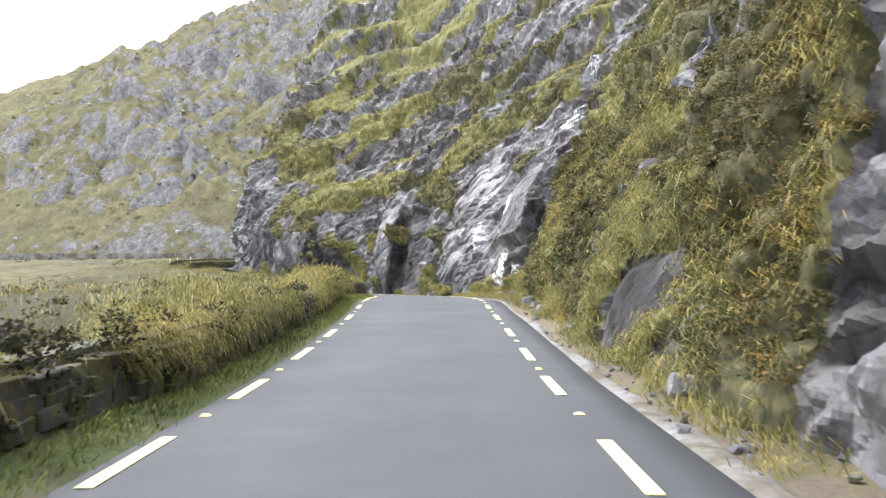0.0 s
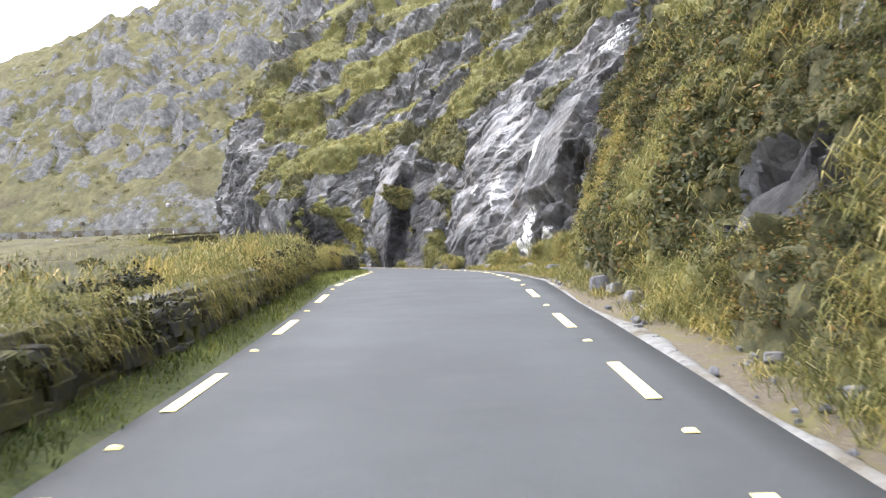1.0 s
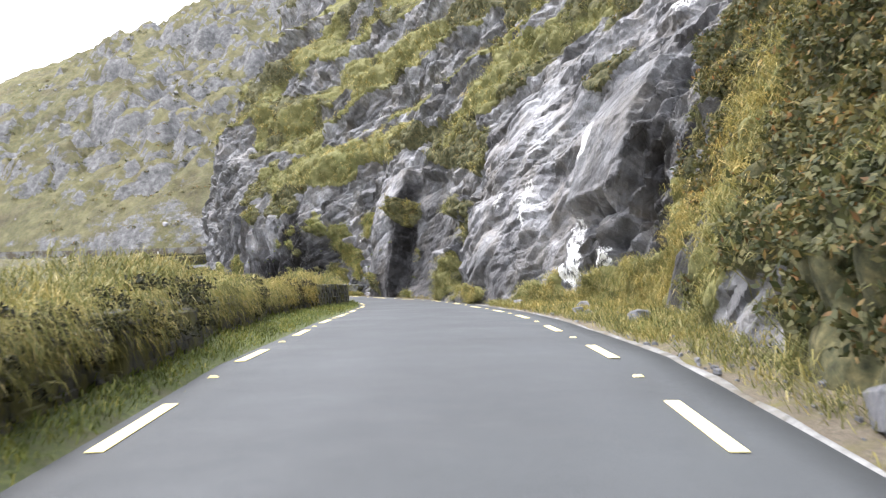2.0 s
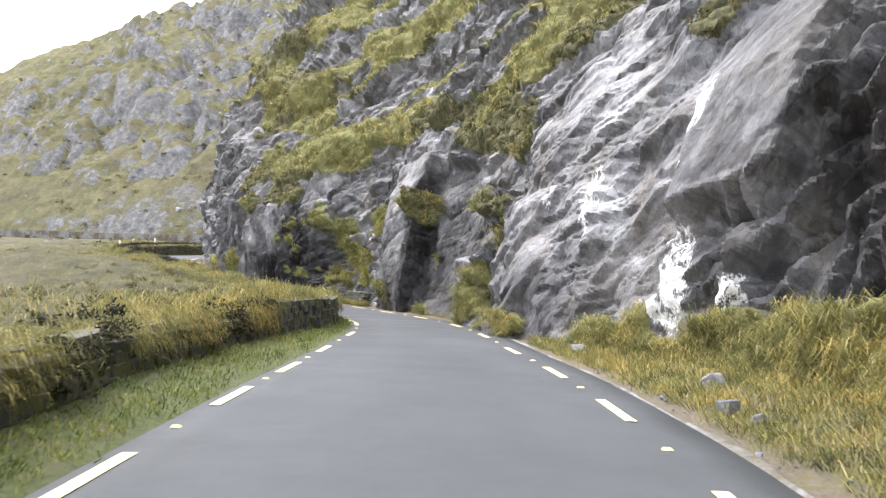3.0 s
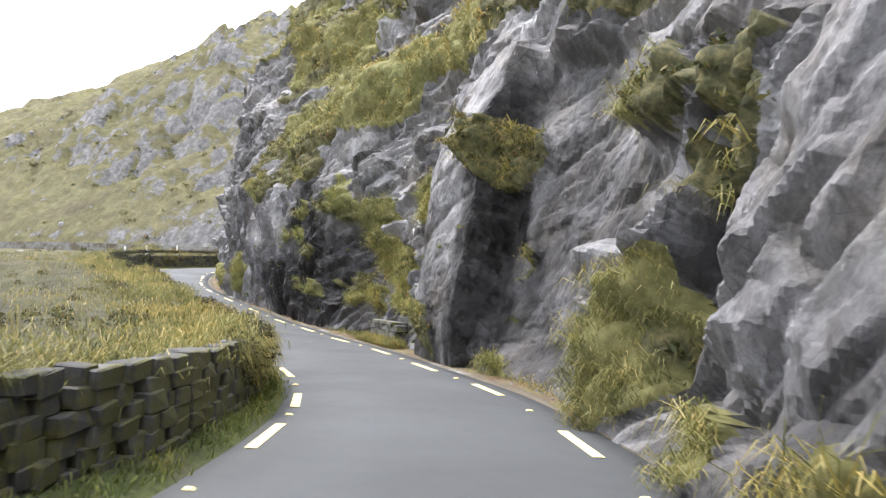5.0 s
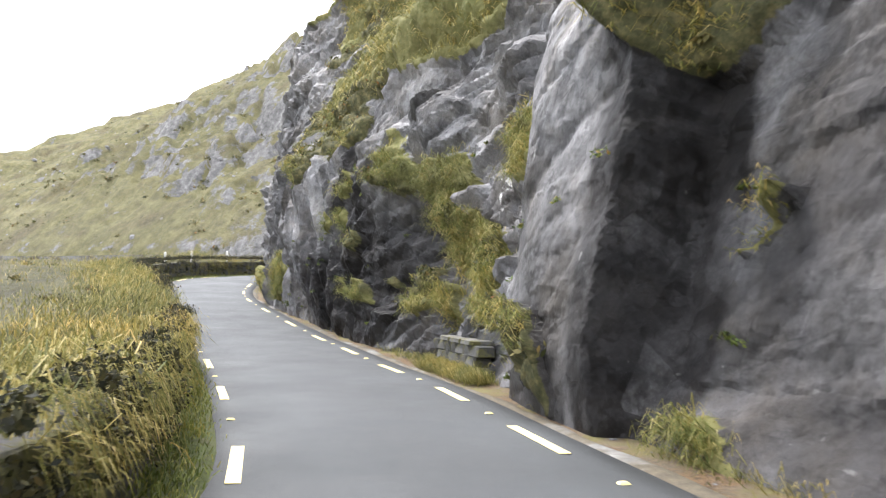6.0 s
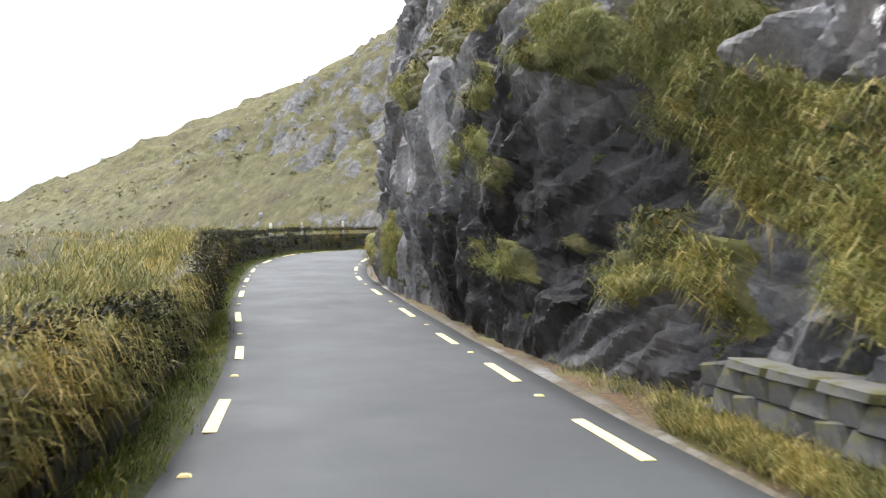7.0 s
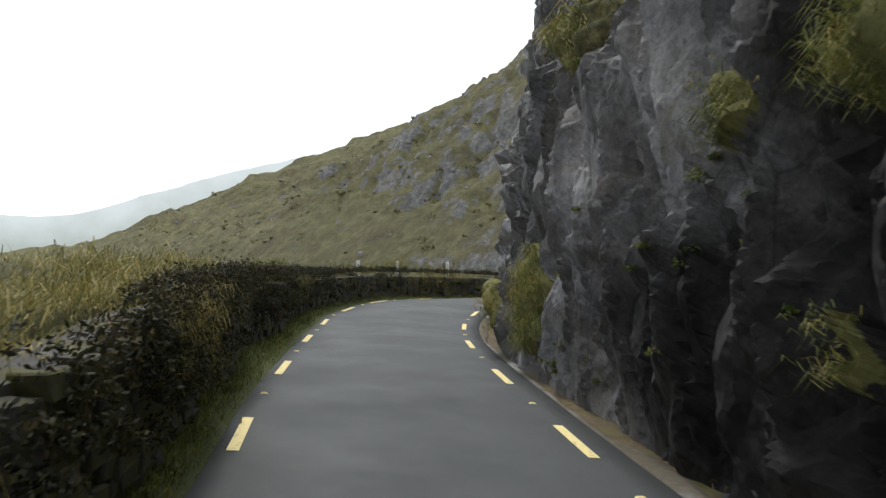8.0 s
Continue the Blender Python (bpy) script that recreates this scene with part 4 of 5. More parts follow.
# ---- grass, heather, loose stones ----
rng = np.random.default_rng(7)


def blade_mesh(name, base, lean, length, width, droop, material):
    """Grass: at every base one tapering bent blade. lean: the way it starts, droop: how far its tip falls."""
    n = len(base)
    turn = rng.uniform(0, 2 * np.pi, n)
    side = np.stack([np.cos(turn), np.sin(turn), np.zeros(n)], -1) * width[:, None] / 2
    knee = base + lean * (length * 0.55)[:, None]
    tip = knee + (lean * 0.75 + np.stack([np.zeros(n), np.zeros(n), -droop], -1) + rng.normal(0, 0.16, (n, 3))) * (length * 0.5)[:, None]
    v = np.stack([base - side, base + side, knee + side * 0.75, knee - side * 0.75, tip], 1).reshape(-1, 3)
    k = np.arange(n) * 5
    quads, tris = np.stack([k, k + 1, k + 2, k + 3], 1), np.stack([k + 3, k + 2, k + 4], 1)
    me_ = mesh_of(name, v, quads.tolist() + tris.tolist(), True)
    me_.materials.append(material)
    return me_


def tufts(place, out, blades, spread, length, width, droop):
    """Spreads every tuft's place into blades; returns what blade_mesh takes."""
    n = len(place)
    base = np.repeat(place, blades, 0) + rng.normal(0, 1, (n * blades, 3)) * spread * np.array([1, 1, 0.45])
    way = np.repeat(out, blades, 0) + rng.normal(0, 0.42, (n * blades, 3)) * np.array([1, 1, 0.5])
    way /= np.linalg.norm(way, axis=1)[:, None]
    size = np.repeat(rng.uniform(0.65, 1.35, n), blades) * rng.uniform(0.6, 1.15, n * blades) * length
    return base, way, size, np.full(n * blades, width) * rng.uniform(0.7, 1.3, n * blades), rng.uniform(0.4, 1.1, n * blades) * droop


# on the cliff: fine tufts low down where the road passes, coarser ones above
def cliff_tufts(name, n_try, u_from, u_to, h_from, h_to, blades, length, width, material, label):
    u_, h_ = rng.uniform(u_from, u_to, n_try), rng.uniform(0, 1, n_try) ** 1.25 * (h_to - h_from) + h_from
    p_, green_, *_ = cliff_point(u_, h_)
    keep_ = (green_ > rng.uniform(0.55, 1.0, n_try)) & (heath_amount(u_, h_) < rng.uniform(0.0, 0.45, n_try))
    p_ = p_[keep_] - (0.02 * BACK[0], 0.02 * BACK[1], 0.03)
    lump = 0.6 + 0.9 * np.clip(0.4 + rough(u_[keep_] * 1.3, h_[keep_] * 1.3, 17, 3), 0, 1)
    grow = np.tile((-BACK[0] * 0.7, -BACK[1] * 0.7, 0.6), (len(p_), 1)) + rng.normal(0, 0.3, (len(p_), 3))
    b_, w_, l_, k_, d_ = tufts(p_, grow, blades, 0.09, length, width, 1.5)
    mesh_ = blade_mesh(name, b_, w_, l_ * np.repeat(lump, blades), k_, d_, material)
    tagged(new(name, mesh_), label, "grass", kind="stuff")


cliff_tufts("ledge_grass", 42000, -2, 98, 5.0, 22, 4, 0.36, 0.030, GRASS, "drooping yellow-green moor grass on the upper ledges")
cliff_tufts("cliff_grass", 46000, -2, 72, 0.05, 6.5, 8, 0.30, 0.014, GRASS, "fine drooping grass in the cracks of the lower cliff")
cliff_tufts("bend_grass", 26000, 60, 88, 0.1, 6.5, 10, 0.23, 0.011, WET_GRASS, "tufts of yellow-green grass on the wet cliff at the bend")


def bush_mesh(name, place, radius, leaves, leaf, material):
    """Low shrubs: each a rounded, ragged heap of small leaf clumps."""
    n = len(place) * leaves
    way = rng.normal(0, 1, (n, 3))
    way[:, 2] = np.abs(way[:, 2])
    way /= np.linalg.norm(way, axis=1)[:, None]
    lump = 0.75 + 0.5 * soft_noise(way[:, 0] * 2.3 + np.repeat(np.arange(len(place)), leaves) * 3.7, way[:, 1] * 2.3, 61)
    mid_ = np.repeat(place, leaves, 0) + way * (np.repeat(radius, leaves) * lump * rng.uniform(0.55, 1.05, n))[:, None] * np.array([1, 1, 0.8])
    a = rng.normal(0, 1, (n, 3))
    a /= np.linalg.norm(a, axis=1)[:, None]
    b = np.cross(a, way + 0.3 * rng.normal(0, 1, (n, 3)))
    b /= np.linalg.norm(b, axis=1)[:, None] + 1e-6
    s = (leaf * rng.uniform(0.6, 1.4, n))[:, None]
    v = np.stack([mid_ - a * s, mid_ + b * s * 0.45, mid_ + a * s, mid_ - b * s * 0.45], 1).reshape(-1, 3)
    me_ = mesh_of(name, v, np.arange(n * 4).reshape(-1, 4), True)
    me_.materials.append(material)
    return me_


bu = np.r_[rng.uniform(0, 96, 8000), rng.uniform(0, 44, 7000)]
bh = np.r_[rng.uniform(0, 1, 8000) ** 1.2 * 20 + 0.5, rng.uniform(0, 1, 7000) * 6.5 + 0.3]
bp, bg, *_ = cliff_point(bu, bh)
keep = (bg > 0.6) & (heath_amount(bu, bh) > 0.1)
near_ = keep & (bu < 19) & (bh < 5)
far_ = keep & ~near_
mesh = bush_mesh("heather", bp[far_], rng.uniform(0.16, 0.42, far_.sum()), 30, 0.058, HEATHER)
tagged(new("heather", mesh), "dark green heather and low gorse on the cliff", "shrub", kind="stuff")
mesh = bush_mesh("low_heather", bp[near_], rng.uniform(0.12, 0.30, near_.sum()), 80, 0.024, HEATHER)
tagged(new("low_heather", mesh), "brown-green heather on the bank close to the road", "shrub", kind="stuff")

fu, fh = rng.uniform(60, 86, 150), rng.uniform(0, 1, 150) ** 1.4 * 4.5 + 0.2
fp, fg, *_ = cliff_point(fu, fh)
keep = (fg < 0.3) & (rough(fu * 0.8, fh * 0.9, 79, 3) > 0.02)
mesh = bush_mesh("fern", fp[keep], rng.uniform(0.08, 0.2, keep.sum()), 60, 0.028, FERN)
tagged(new("fern", mesh), "small bright green ferns rooted in the wet rock", "fern", kind="stuff")

# along the wall: long grass that falls over it, and short green grass before it
WALL_OFF = wall_off(MID[:, 1])
WALL_H = np.interp(MID[:, 1], [54, 64, 69, 73, 80, 89], [0.86, 1.0, 1.05, 1.45, 1.4, 1.1])


def beside(line, n, off, u01):
    i = np.clip((u01 * (len(line) - 1)).astype(int), 0, len(line) - 1)
    return line[i] + n[i] * off[:, None], n[i], i


def wall_at(u01):
    return WALL_OFF[np.clip((u01 * (N_ROAD - 1)).astype(int), 0, N_ROAD - 1)]


reach = 15000
u01 = rng.uniform(0.17, 0.90, reach)
off = -(wall_at(u01) + 0.10 + np.abs(rng.normal(0, 0.75, reach)))
xy, nn, idx = beside(LC, LN, off, u01)
clump = 0.7 * rough(u01 * 150, off * 0.8, 83, 4) + 0.6 * rough(u01 * 42, off * 0.4, 84, 2)
top_z = road_z(MID[idx, 1]) + WALL_H[idx] - 0.08 + 0.75 * clump
bare = ((MID[idx, 1] > 50.0) & (MID[idx, 1] < 53.0)) & (off > -wall_at(u01) - 0.14) | (MID[idx, 1] > 70) & (off > -wall_at(u01) - 0.35)
keep = (clump > -0.42) & ~bare
out = np.stack([nn[:, 0] * 0.2, nn[:, 1] * 0.2, np.full(reach, 0.8)], -1) + rng.normal(0, 0.42, (reach, 3))
b_, w_, l_, k_, d_ = tufts(np.c_[xy, top_z][keep], out[keep], 7, 0.15, 0.25, 0.012, 1.9)
l_ = l_ * np.repeat(0.75 + 0.8 * np.clip(clump[keep] + 0.2, 0, 1), 7)
mesh = blade_mesh("bank_grass", b_, w_, l_, k_, d_, GRASS)
tagged(new("bank_grass", mesh), "long straw-yellow grass falling over the stone wall", "grass", kind="stuff")

# curtains of grass that hang down the face of the wall
reach = 9000
u01 = rng.uniform(0.17, 0.90, reach)
off = -(wall_at(u01) - 0.10 + rng.uniform(0, 0.12, reach))
xy, nn, idx = beside(LC, LN, off, u01)
hang = 1.4 * rough(u01 * 90, u01 * 0, 87, 3) + np.interp(MID[idx, 1], [40, 44, 45.5, 53, 55, 62, 69, 72], [0.0, -0.1, -0.9, -0.9, 0.25, 0.1, 0.05, -0.45])
keep = hang > 0.0
z_ = road_z(MID[idx, 1]) + WALL_H[idx] * rng.uniform(0.45, 1.05, reach)
out = np.stack([nn[:, 0] * 0.9, nn[:, 1] * 0.9, np.full(reach, -0.1)], -1)
mesh = blade_mesh("hanging_grass", *tufts(np.c_[xy, z_][keep], out[keep], 9, 0.11, 0.19, 0.010, 1.7), GRASS)
tagged(new("hanging_grass", mesh), "matted dry grass hanging down the face of the wall", "grass", kind="stuff")

# dark heather on and over the wall
reach = 2000
u01 = np.r_[rng.uniform(0.17, 0.90, reach - 900), rng.uniform(0.6, 0.84, 900)]
off = -(wall_at(u01) - 0.16 + rng.uniform(0, 1, reach) * np.interp(u01, [0.6, 0.72], [0.22, 0.6]))
xy, nn, idx = beside(LC, LN, off, u01)
scrub = np.interp(MID[idx, 1], [66, 72], [1.0, 1.7]) * rough(u01 * 60, off * 0.5, 86, 3) + np.interp(MID[idx, 1], [40, 44, 46, 53, 55, 63, 68, 70], [0.1, 0.06, -0.5, -0.5, 0.1, 0.15, 0.85, 0.85])
keep = scrub > 0.06
z_ = road_z(MID[idx, 1]) + WALL_H[idx] * np.where(off > -wall_at(u01) - 0.05, rng.uniform(0.25, 1.0, reach), 1.0)
mesh = bush_mesh("wall_heather", np.c_[xy, z_][keep], rng.uniform(0.14, 0.34, keep.sum()) * np.interp(MID[idx[keep], 1], [66, 71], [1.0, 1.4]), 84, 0.028, BACKLIT_HEATHER)
tagged(new("wall_heather", mesh), "dark heather clumps growing on the stone wall", "shrub", kind="stuff")

reach = 9000
u01 = rng.uniform(0.17, 0.90, reach)
off = -(wall_at(u01) + 1.6 + rng.uniform(0, 1, reach) ** 1.5 * 16)
xy, nn, idx = beside(LC, LN, off, u01)
zz, _, _ = ground_z(xy[:, 0], xy[:, 1])
mesh = blade_mesh("field_grass", *tufts(np.c_[xy, zz - 0.05], np.tile((0.0, 0.0, 1.0), (reach, 1)), 5, 0.22, 0.24, 0.017, 1.8), GRASS)
tagged(new("field_grass", mesh), "tussocks of pale moor grass behind the wall", "grass", kind="stuff")

reach = 1100
u01 = rng.uniform(0.17, 0.90, reach)
off = -(wall_at(u01) + 0.9 + rng.uniform(0, 1, reach) ** 1.3 * 14)
xy, nn, idx = beside(LC, LN, off, u01)
zz, _, _ = ground_z(xy[:, 0], xy[:, 1])
keep = rough(xy[:, 0] * 0.35, xy[:, 1] * 0.35, 89, 3) > 0.0
mesh = bush_mesh("field_heather", np.c_[xy, zz][keep], rng.uniform(0.15, 0.42, keep.sum()), 80, 0.035, HEATHER)
tagged(new("field_heather", mesh), "brown-green heather tussocks among the moor grass", "shrub", kind="stuff")

reach = 8500
u01 = rng.uniform(0.17, 0.86, reach)
off = -(0.28 + rng.uniform(0, 1, reach) * (wall_at(u01) - 0.2))
xy, nn, idx = beside(LC, LN, off, u01)
zz = road_z(MID[idx, 1]) + 0.03 + 0.05 * (-off - 0.28)
mesh = blade_mesh("verge_grass", *tufts(np.c_[xy, zz], np.tile((0.0, 0.0, 1.0), (reach, 1)), 6, 0.08, 0.12, 0.013, 1.1), GREEN)
tagged(new("verge_grass", mesh), "short green grass along the foot of the wall", "grass", kind="stuff")

reach = 11000
u01 = np.r_[rng.uniform(0.17, 0.82, reach - 4000), rng.uniform(0.33, 0.47, 4000)]
along_y = np.interp(u01 * (N_ROAD - 1), np.arange(N_ROAD), MID[:, 1])
broad = np.interp(along_y, [28, 34, 42, 46], [1.3, 3.0, 2.6, 0.9])
off = 0.95 + rng.uniform(0, 1, reach) ** 1.3 * broad
xy, nn, idx = beside(RC, RN, off, u01)
keep = rough(u01 * 110, off, 85, 3) > np.interp(along_y, [28, 34, 44, 48], [-0.05, -0.35, -0.3, 0.0])
zz = road_z(MID[idx, 1]) + np.interp(off, [0.8, 4.2], [0.0, 0.28])
mesh = blade_mesh("foot_grass", *tufts(np.c_[xy, zz][keep], np.tile((-0.3, -0.1, 0.9), (keep.sum(), 1)), 8, 0.10, 0.22, 0.011, 1.3), GRASS)
tagged(new("foot_grass", mesh), "ragged grass at the foot of the cliff", "grass", kind="stuff")


def rock_mesh(name, salt, sx, sy, sz, rag=0.16, chamfer=0.16):
    """An uneven block with worn edges."""
    bm = bmesh.new()
    bmesh.ops.create_cube(bm, size=1.0)
    r = random.Random(salt)
    for v in bm.verts:
        v.co += Vector((r.uniform(-rag, rag), r.uniform(-rag, rag), r.uniform(-rag, rag)))
    bmesh.ops.bevel(bm, geom=bm.edges[:], offset=chamfer, segments=1, affect="EDGES", clamp_overlap=True)
    for v in bm.verts:
        v.co = Vector((v.co.x * sx, v.co.y * sy, v.co.z * sz)) * (1 + r.uniform(-0.04, 0.04))
    me_ = bpy.data.meshes.new(name)
    bm.to_mesh(me_)
    bm.free()
    return me_


def joined_rocks(name, shapes, poses_, material):
    """Many blocks in one mesh."""
    vs, fs, n0 = [], [], 0
    cache = []
    for me_ in shapes:
        co = np.empty(len(me_.vertices) * 3)
        me_.vertices.foreach_get("co", co)
        cache.append((co.reshape(-1, 3), [tuple(p_.vertices) for p_ in me_.polygons]))
    for k, m in enumerate(poses_):
        co, polys = cache[k % len(cache)]
        a = np.array(m)
        vs.append(co @ a[:3, :3].T + a[:3, 3])
        fs += [tuple(i + n0 for i in f) for f in polys]
        n0 += len(co)
    me_ = mesh_of(name, np.concatenate(vs), fs, False)
    me_.materials.append(material)
    return me_


# ---- dry-stone wall on the valley side ----
wall = tagged(new("dry_stone_wall"), "dark dry-stone wall overgrown with long grass beside the road", "wall")
w_from, w_to = 0.17, 0.93
i0, i1 = int(w_from * N_ROAD), int(w_to * N_ROAD)
core = []
for off_, z_ in ((-WALL_OFF - 0.08, -0.1 + 0 * WALL_H[i0:i1]), (-WALL_OFF - 0.12, WALL_H[i0:i1] - 0.2), (-WALL_OFF - 0.50, WALL_H[i0:i1] - 0.2), (-WALL_OFF - 0.55, -0.1 + 0 * WALL_H[i0:i1])):
    xy = LC[i0:i1] + LN[i0:i1] * off_[i0:i1, None]
    core.append(np.c_[xy, road_z(MID[i0:i1, 1]) + z_])
core = np.stack(core, 1)
me = mesh_of("wall_core", core.reshape(-1, 3), grid_faces(i1 - i0, 4), False)
part("wall_core", me, DARK_STONE, wall)
WALL_SHAPES = [rock_mesh("wall_stone", 40 + k, 0.385, 0.26, 0.172, 0.10, 0.075) for k in range(7)]
for m_ in WALL_SHAPES:
    m_.materials.append(DARK_STONE)
near_poses, far_poses = [], []
lu = LU - LU[i0]
r = random.Random(5)
for course in range(10):
    at = r.uniform(0, 0.4)
    while at < lu[i1 - 1] - 0.5:
        size = r.uniform(0.7, 1.35)
        mid_at = at + 0.17 * size
        i = min(int(np.searchsorted(lu, mid_at)), N_ROAD - 1)
        x, y = LC[i] - LN[i] * (WALL_OFF[i] + r.uniform(0.0, 0.035) + 0.012 * course)
        z = road_z(MID[i, 1]) + 0.06 + 0.142 * course + r.uniform(-0.015, 0.015)
        yaw = math.degrees(math.atan2(LN[i][0], -LN[i][1]))
        m = pose(x, y, z, r.uniform(-2, 2), r.uniform(-2, 2), yaw + r.uniform(-2.5, 2.5)) @ Matrix.Diagonal((size, r.uniform(0.9, 1.05), r.uniform(0.9, 1.05), 1))
        if 0.142 * course < WALL_H[i] - (0.05 if 43 < y < 54 else 0.3):
            (near_poses if (49.5 < y < 56.5 or 70 < y < 72.5) and course > 0 else far_poses).append(m)
        at += 0.345 * size
for k, m in enumerate(near_poses[:300]):
    part("stone", WALL_SHAPES[k % 7], None, wall, "", m)
ob = part("stonework", joined_rocks("stonework", WALL_SHAPES, far_poses + near_poses[300:], DARK_STONE), None, wall)
tagged(ob, kind="stuff")

# ---- low masonry parapet at the foot of the cliff ----
parapet = tagged(new("masonry_parapet"), "low pale masonry parapet with flat coping below the cliff", "parapet")
a, b = np.array((-6.52, 65.62)), np.array((-7.68, 67.36))
along = (b - a) / np.linalg.norm(b - a)
length = float(np.linalg.norm(b - a))
yaw = math.degrees(math.atan2(along[1], along[0]))
zb = float(road_z(66.5)) + 0.06
PARAPET_SHAPES = [rock_mesh("parapet_stone", 80 + k, 0.38, 0.34, 0.205, 0.12, 0.09) for k in range(5)]
for m_ in PARAPET_SHAPES:
    m_.materials.append(PARAPET_STONE)
COPING = rock_mesh("coping_stone", 91, 0.63, 0.44, 0.09, 0.06, 0.12)
COPING.materials.append(PALE_STONE)
r = random.Random(9)
for course in range(3):
    at = 0.0 if course % 2 else -0.16
    while at < length - 0.1:
        k = r.randrange(5)
        c = a + along * (at + 0.18)
        part("stone", PARAPET_SHAPES[k], None, parapet, "", pose(c[0], c[1], zb + 0.09 + 0.19 * course, r.uniform(-2, 2), r.uniform(-2, 2), yaw + r.uniform(-2, 2)))
        at += 0.355
for k in range(3):
    c = a + along * (0.33 + 0.60 * k)
    part("coping_stone", COPING, None, parapet, "", pose(c[0], c[1], zb + 0.605, r.uniform(-1, 1), r.uniform(-1, 1), yaw + r.uniform(-1.5, 1.5)))

# long grass and moss along the front of the parapet
n = 420
share_ = rng.uniform(-0.35, 1.2, n)
front = np.array((-along[1], along[0])) * (1 if np.dot((-along[1], along[0]), RN[int(np.argmin(abs(RC[:620, 1] - 66.5)))]) < 0 else -1)
spot = a + np.outer(share_, b - a) + front * rng.uniform(0.16, 0.42, n)[:, None]
mesh = blade_mesh("parapet_grass", *tufts(np.c_[spot, np.full(n, zb + 0.02)], np.tile((front[0] * 0.3, front[1] * 0.3, 0.9), (n, 1)), 22, 0.07, 0.30, 0.008, 0.9), GRASS)
tagged(new("parapet_grass", mesh), "yellow grass grown up against the low parapet", "grass", kind="stuff")

# ---- boulders at the foot of the cliff, and scree on the far slope ----
ROCKS = [rock_mesh("boulder", 120 + k, 1.0, 0.8, 0.65, 0.22, 0.14) for k in range(6)]
for m_ in ROCKS:
    m_.materials.append(BOULDER)
r = random.Random(21)
for k in range(46):
    i = int(r.uniform(0.20, 0.74) * N_ROAD)
    o = r.uniform(1.15, 2.2)
    x, y = RC[i] + RN[i] * o
    size = r.uniform(0.14, 0.42)
    m = pose(x, y, float(road_z(MID[i, 1])) + 0.10 + 0.16 * size, r.uniform(-15, 15), r.uniform(-15, 15), r.uniform(0, 360)) @ Matrix.Scale(size, 4)
    ob = new("boulder", ROCKS[k % 6])
    ob.matrix_basis = m
    tagged(ob, "small grey boulder fallen at the foot of the cliff", "boulder", "boulders below the cliff")
n = 1100
sx, sy = rng.uniform(-260, 20, n), rng.uniform(120, 290, n)
sz, _, _ = ground_z(sx, sy)
sizes = np.minimum(0.3 + rng.exponential(0.3, n), 1.0)
scree = [pose(float(sx[k]), float(sy[k]), float(sz[k]) - 0.15, *[float(v) for v in rng.uniform(-25, 25, 2)], float(rng.uniform(0, 360))) @ Matrix.Scale(float(sizes[k]), 4) for k in range(n)]
tagged(new("scree", joined_rocks("scree", ROCKS, scree, BOULDER)), "grey rocks scattered over the far hillside", "scree", kind="stuff")

n = 3000
hx, hy = rng.uniform(-230, 15, n), 124 + rng.uniform(0, 1, n) ** 1.4 * 160
hz, _, _ = ground_z(hx, hy)
keep = rough(hx / 16, hy / 16, 75, 4) > -0.05
mesh = bush_mesh("hill_heather", np.c_[hx, hy, hz - 0.3][keep], rng.uniform(0.5, 1.4, keep.sum()), 22, 0.24, HEATHER)
tagged(new("hill_heather", mesh), "brown-green heather clumps over the far hillside", "shrub", kind="stuff")

n = 1300
share_ = rng.uniform(0.17, 0.78, n)
off = 0.74 + rng.uniform(0, 1, n) ** 1.2 * np.interp(share_ * (N_ROAD - 1), np.arange(N_ROAD), np.interp(MID[:, 1], [28, 34, 42, 46], [1.2, 2.6, 2.2, 0.8]))
xy, nn, idx = beside(RC, RN, off, share_)
zz = road_z(MID[idx, 1]) + np.interp(off, [0.6, 0.8, 4.2], [0.0, 0.02, 0.28])
sizes = 0.02 + rng.exponential(0.026, n)
rubble = [pose(float(xy[k, 0]), float(xy[k, 1]), float(zz[k]), *[float(v) for v in rng.uniform(-25, 25, 2)], float(rng.uniform(0, 360))) @ Matrix.Scale(float(min(sizes[k], 0.13)), 4) for k in range(n)]
tagged(new("rubble", joined_rocks("rubble", ROCKS, rubble, BOULDER)), "small broken stones along the gravelly verge", "rubble", kind="stuff")

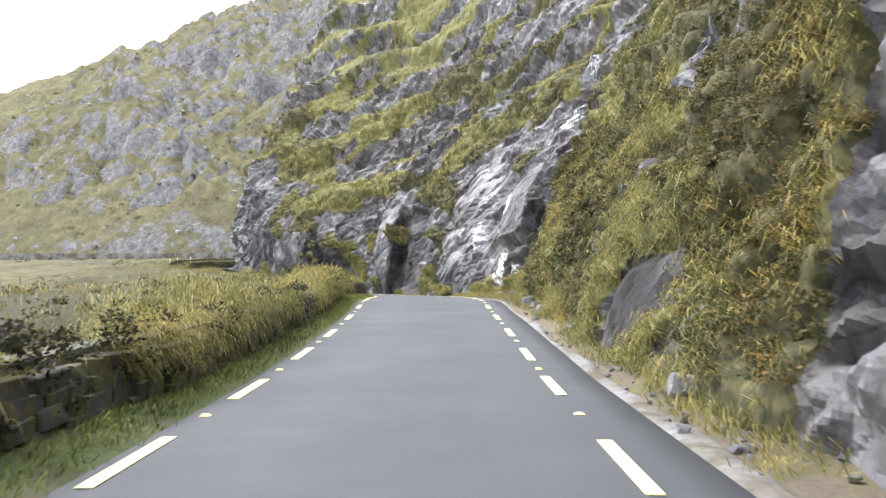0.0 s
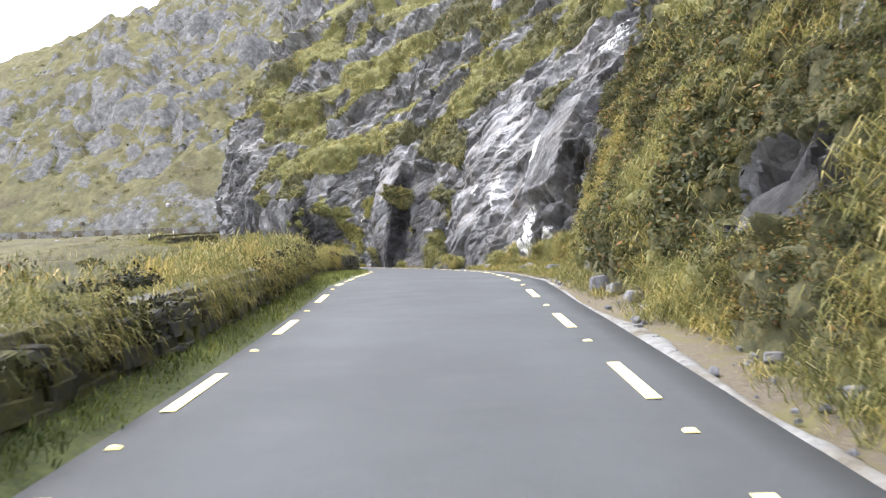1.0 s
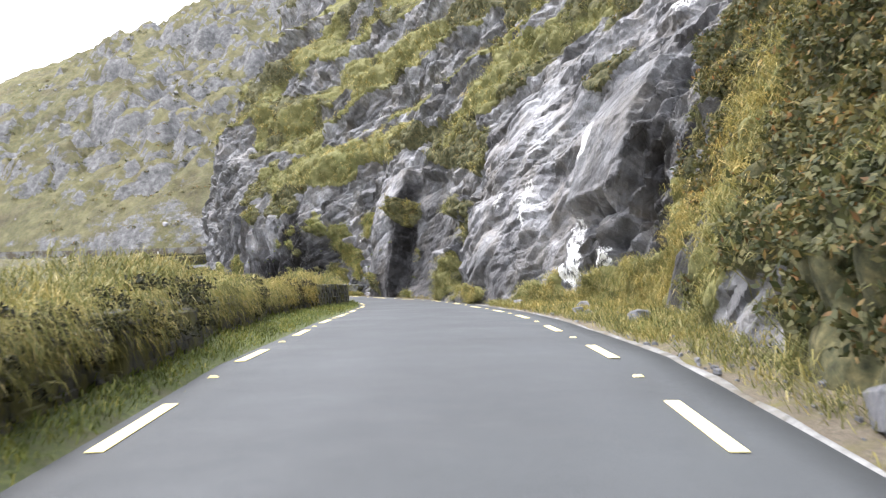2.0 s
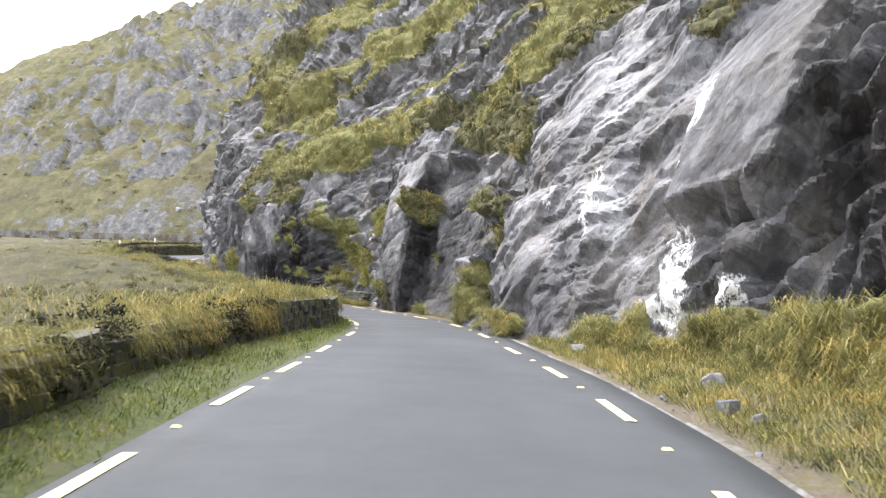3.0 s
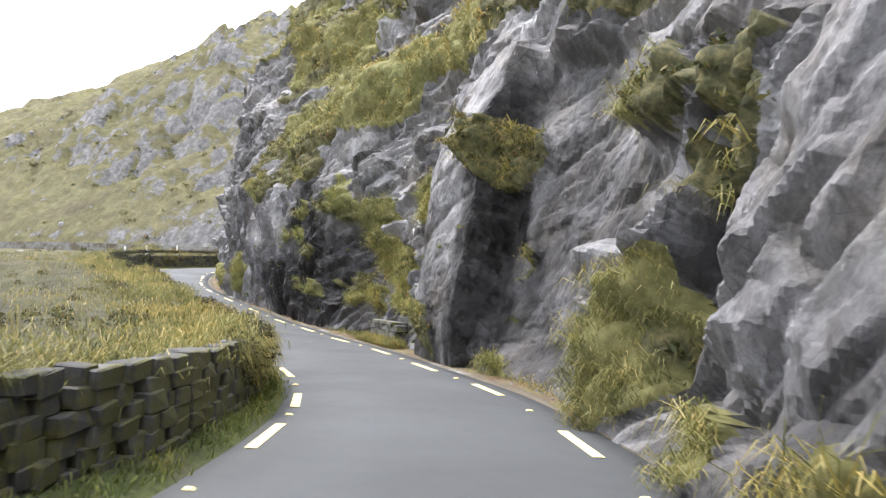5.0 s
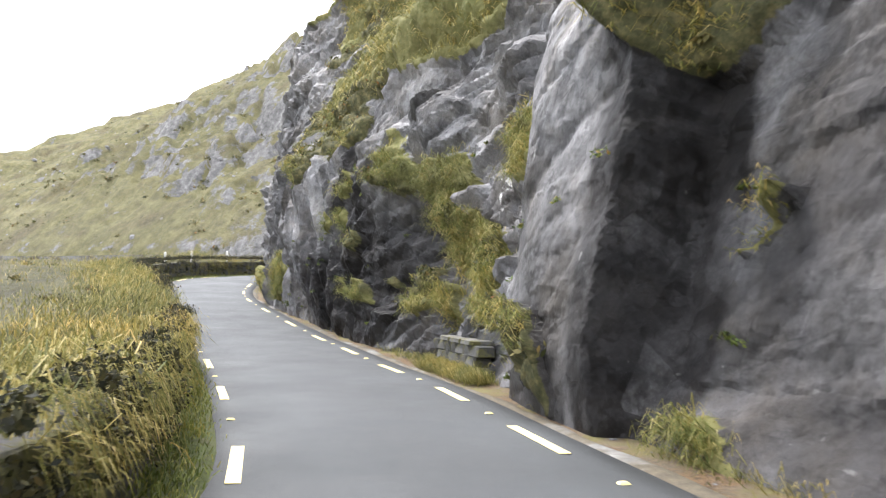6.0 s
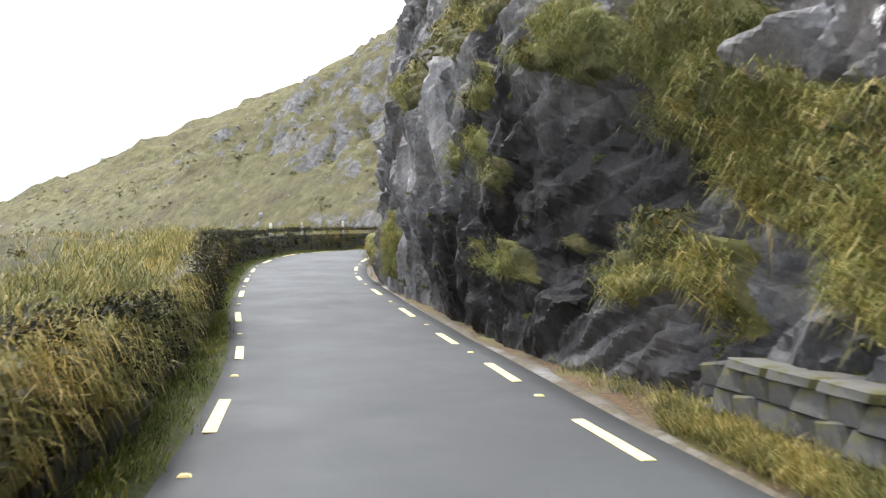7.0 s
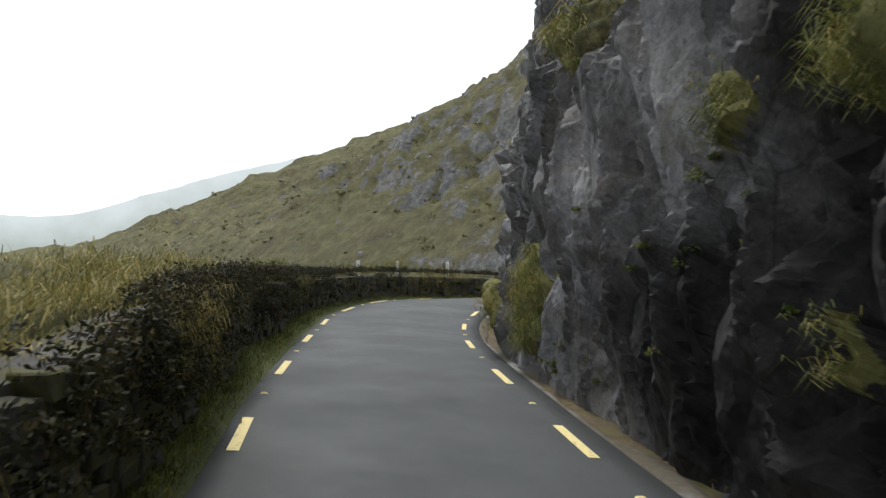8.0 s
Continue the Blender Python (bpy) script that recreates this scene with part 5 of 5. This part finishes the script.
# ---- far road on its retaining wall ----
fx = np.linspace(-175, -36, 140)
fy = np.interp(fx, [-450, -270, -150, -60, -30, 60], [260, 215, 172, 150, 142, 125]) - 6 + 1.5 * rough(fx * 0.05, fx * 0, 88, 2)
fz = 5.6 + 0.5 * rough(fx * 0.04, fx * 0, 89, 2)
section = ((0.0, -5.0), (0.15, 0.55), (0.55, 0.55), (0.6, -0.35), (5.5, -0.35), (5.6, -5.0))
v = np.stack([np.stack([fx, fy + dy, fz + dz], -1) for dy, dz in section], 1)
me = mesh_of("retaining_wall", v.reshape(-1, 3), grid_faces(len(fx), len(section)), False)
me.materials.append(KERB)
tagged(new("retaining_wall", me), "pale stone retaining wall carrying the road round the far hillside", "wall", kind="structure")


# ---- marker posts behind the wall at the far bend ----
def marker_post(x, y, z, tall):
    """A squared post with a chamfered, slightly pointed head."""
    post = tagged(new("marker_post"), "short weathered white post behind the far wall", "post", "posts at the far bend")
    post.matrix_basis = pose(x, y, z, 1.5, -2, 20)
    bm = bmesh.new()
    bmesh.ops.create_cube(bm, size=1.0, matrix=Matrix.Translation((0, 0, tall / 2)) @ Matrix.Diagonal((0.13, 0.11, tall, 1)))
    bmesh.ops.bevel(bm, geom=[e for e in bm.edges if abs(e.verts[0].co.z - e.verts[1].co.z) > 0.1], offset=0.015, segments=1, affect="EDGES")
    me_ = bpy.data.meshes.new("shaft")
    bm.to_mesh(me_)
    bm.free()
    part("shaft", me_, WHITE_PAINT, post)
    bm = bmesh.new()
    bmesh.ops.create_cone(bm, cap_ends=True, segments=4, radius1=0.098, radius2=0.03, depth=0.06, matrix=Matrix.Translation((0, 0, tall + 0.03)) @ Matrix.Rotation(radians(45), 4, "Z"))
    me_ = bpy.data.meshes.new("head")
    bm.to_mesh(me_)
    bm.free()
    part("head", me_, WHITE_PAINT, post)


for y_at in (92.2, 94.6, 97.0):
    i = int(np.argmin(abs(LC[:640, 1] - y_at)))
    x, y = LC[i] - LN[i] * (WALL_OFF[i] + 0.75)
    marker_post(x, y, float(road_z(y)) + 0.55, 0.95)
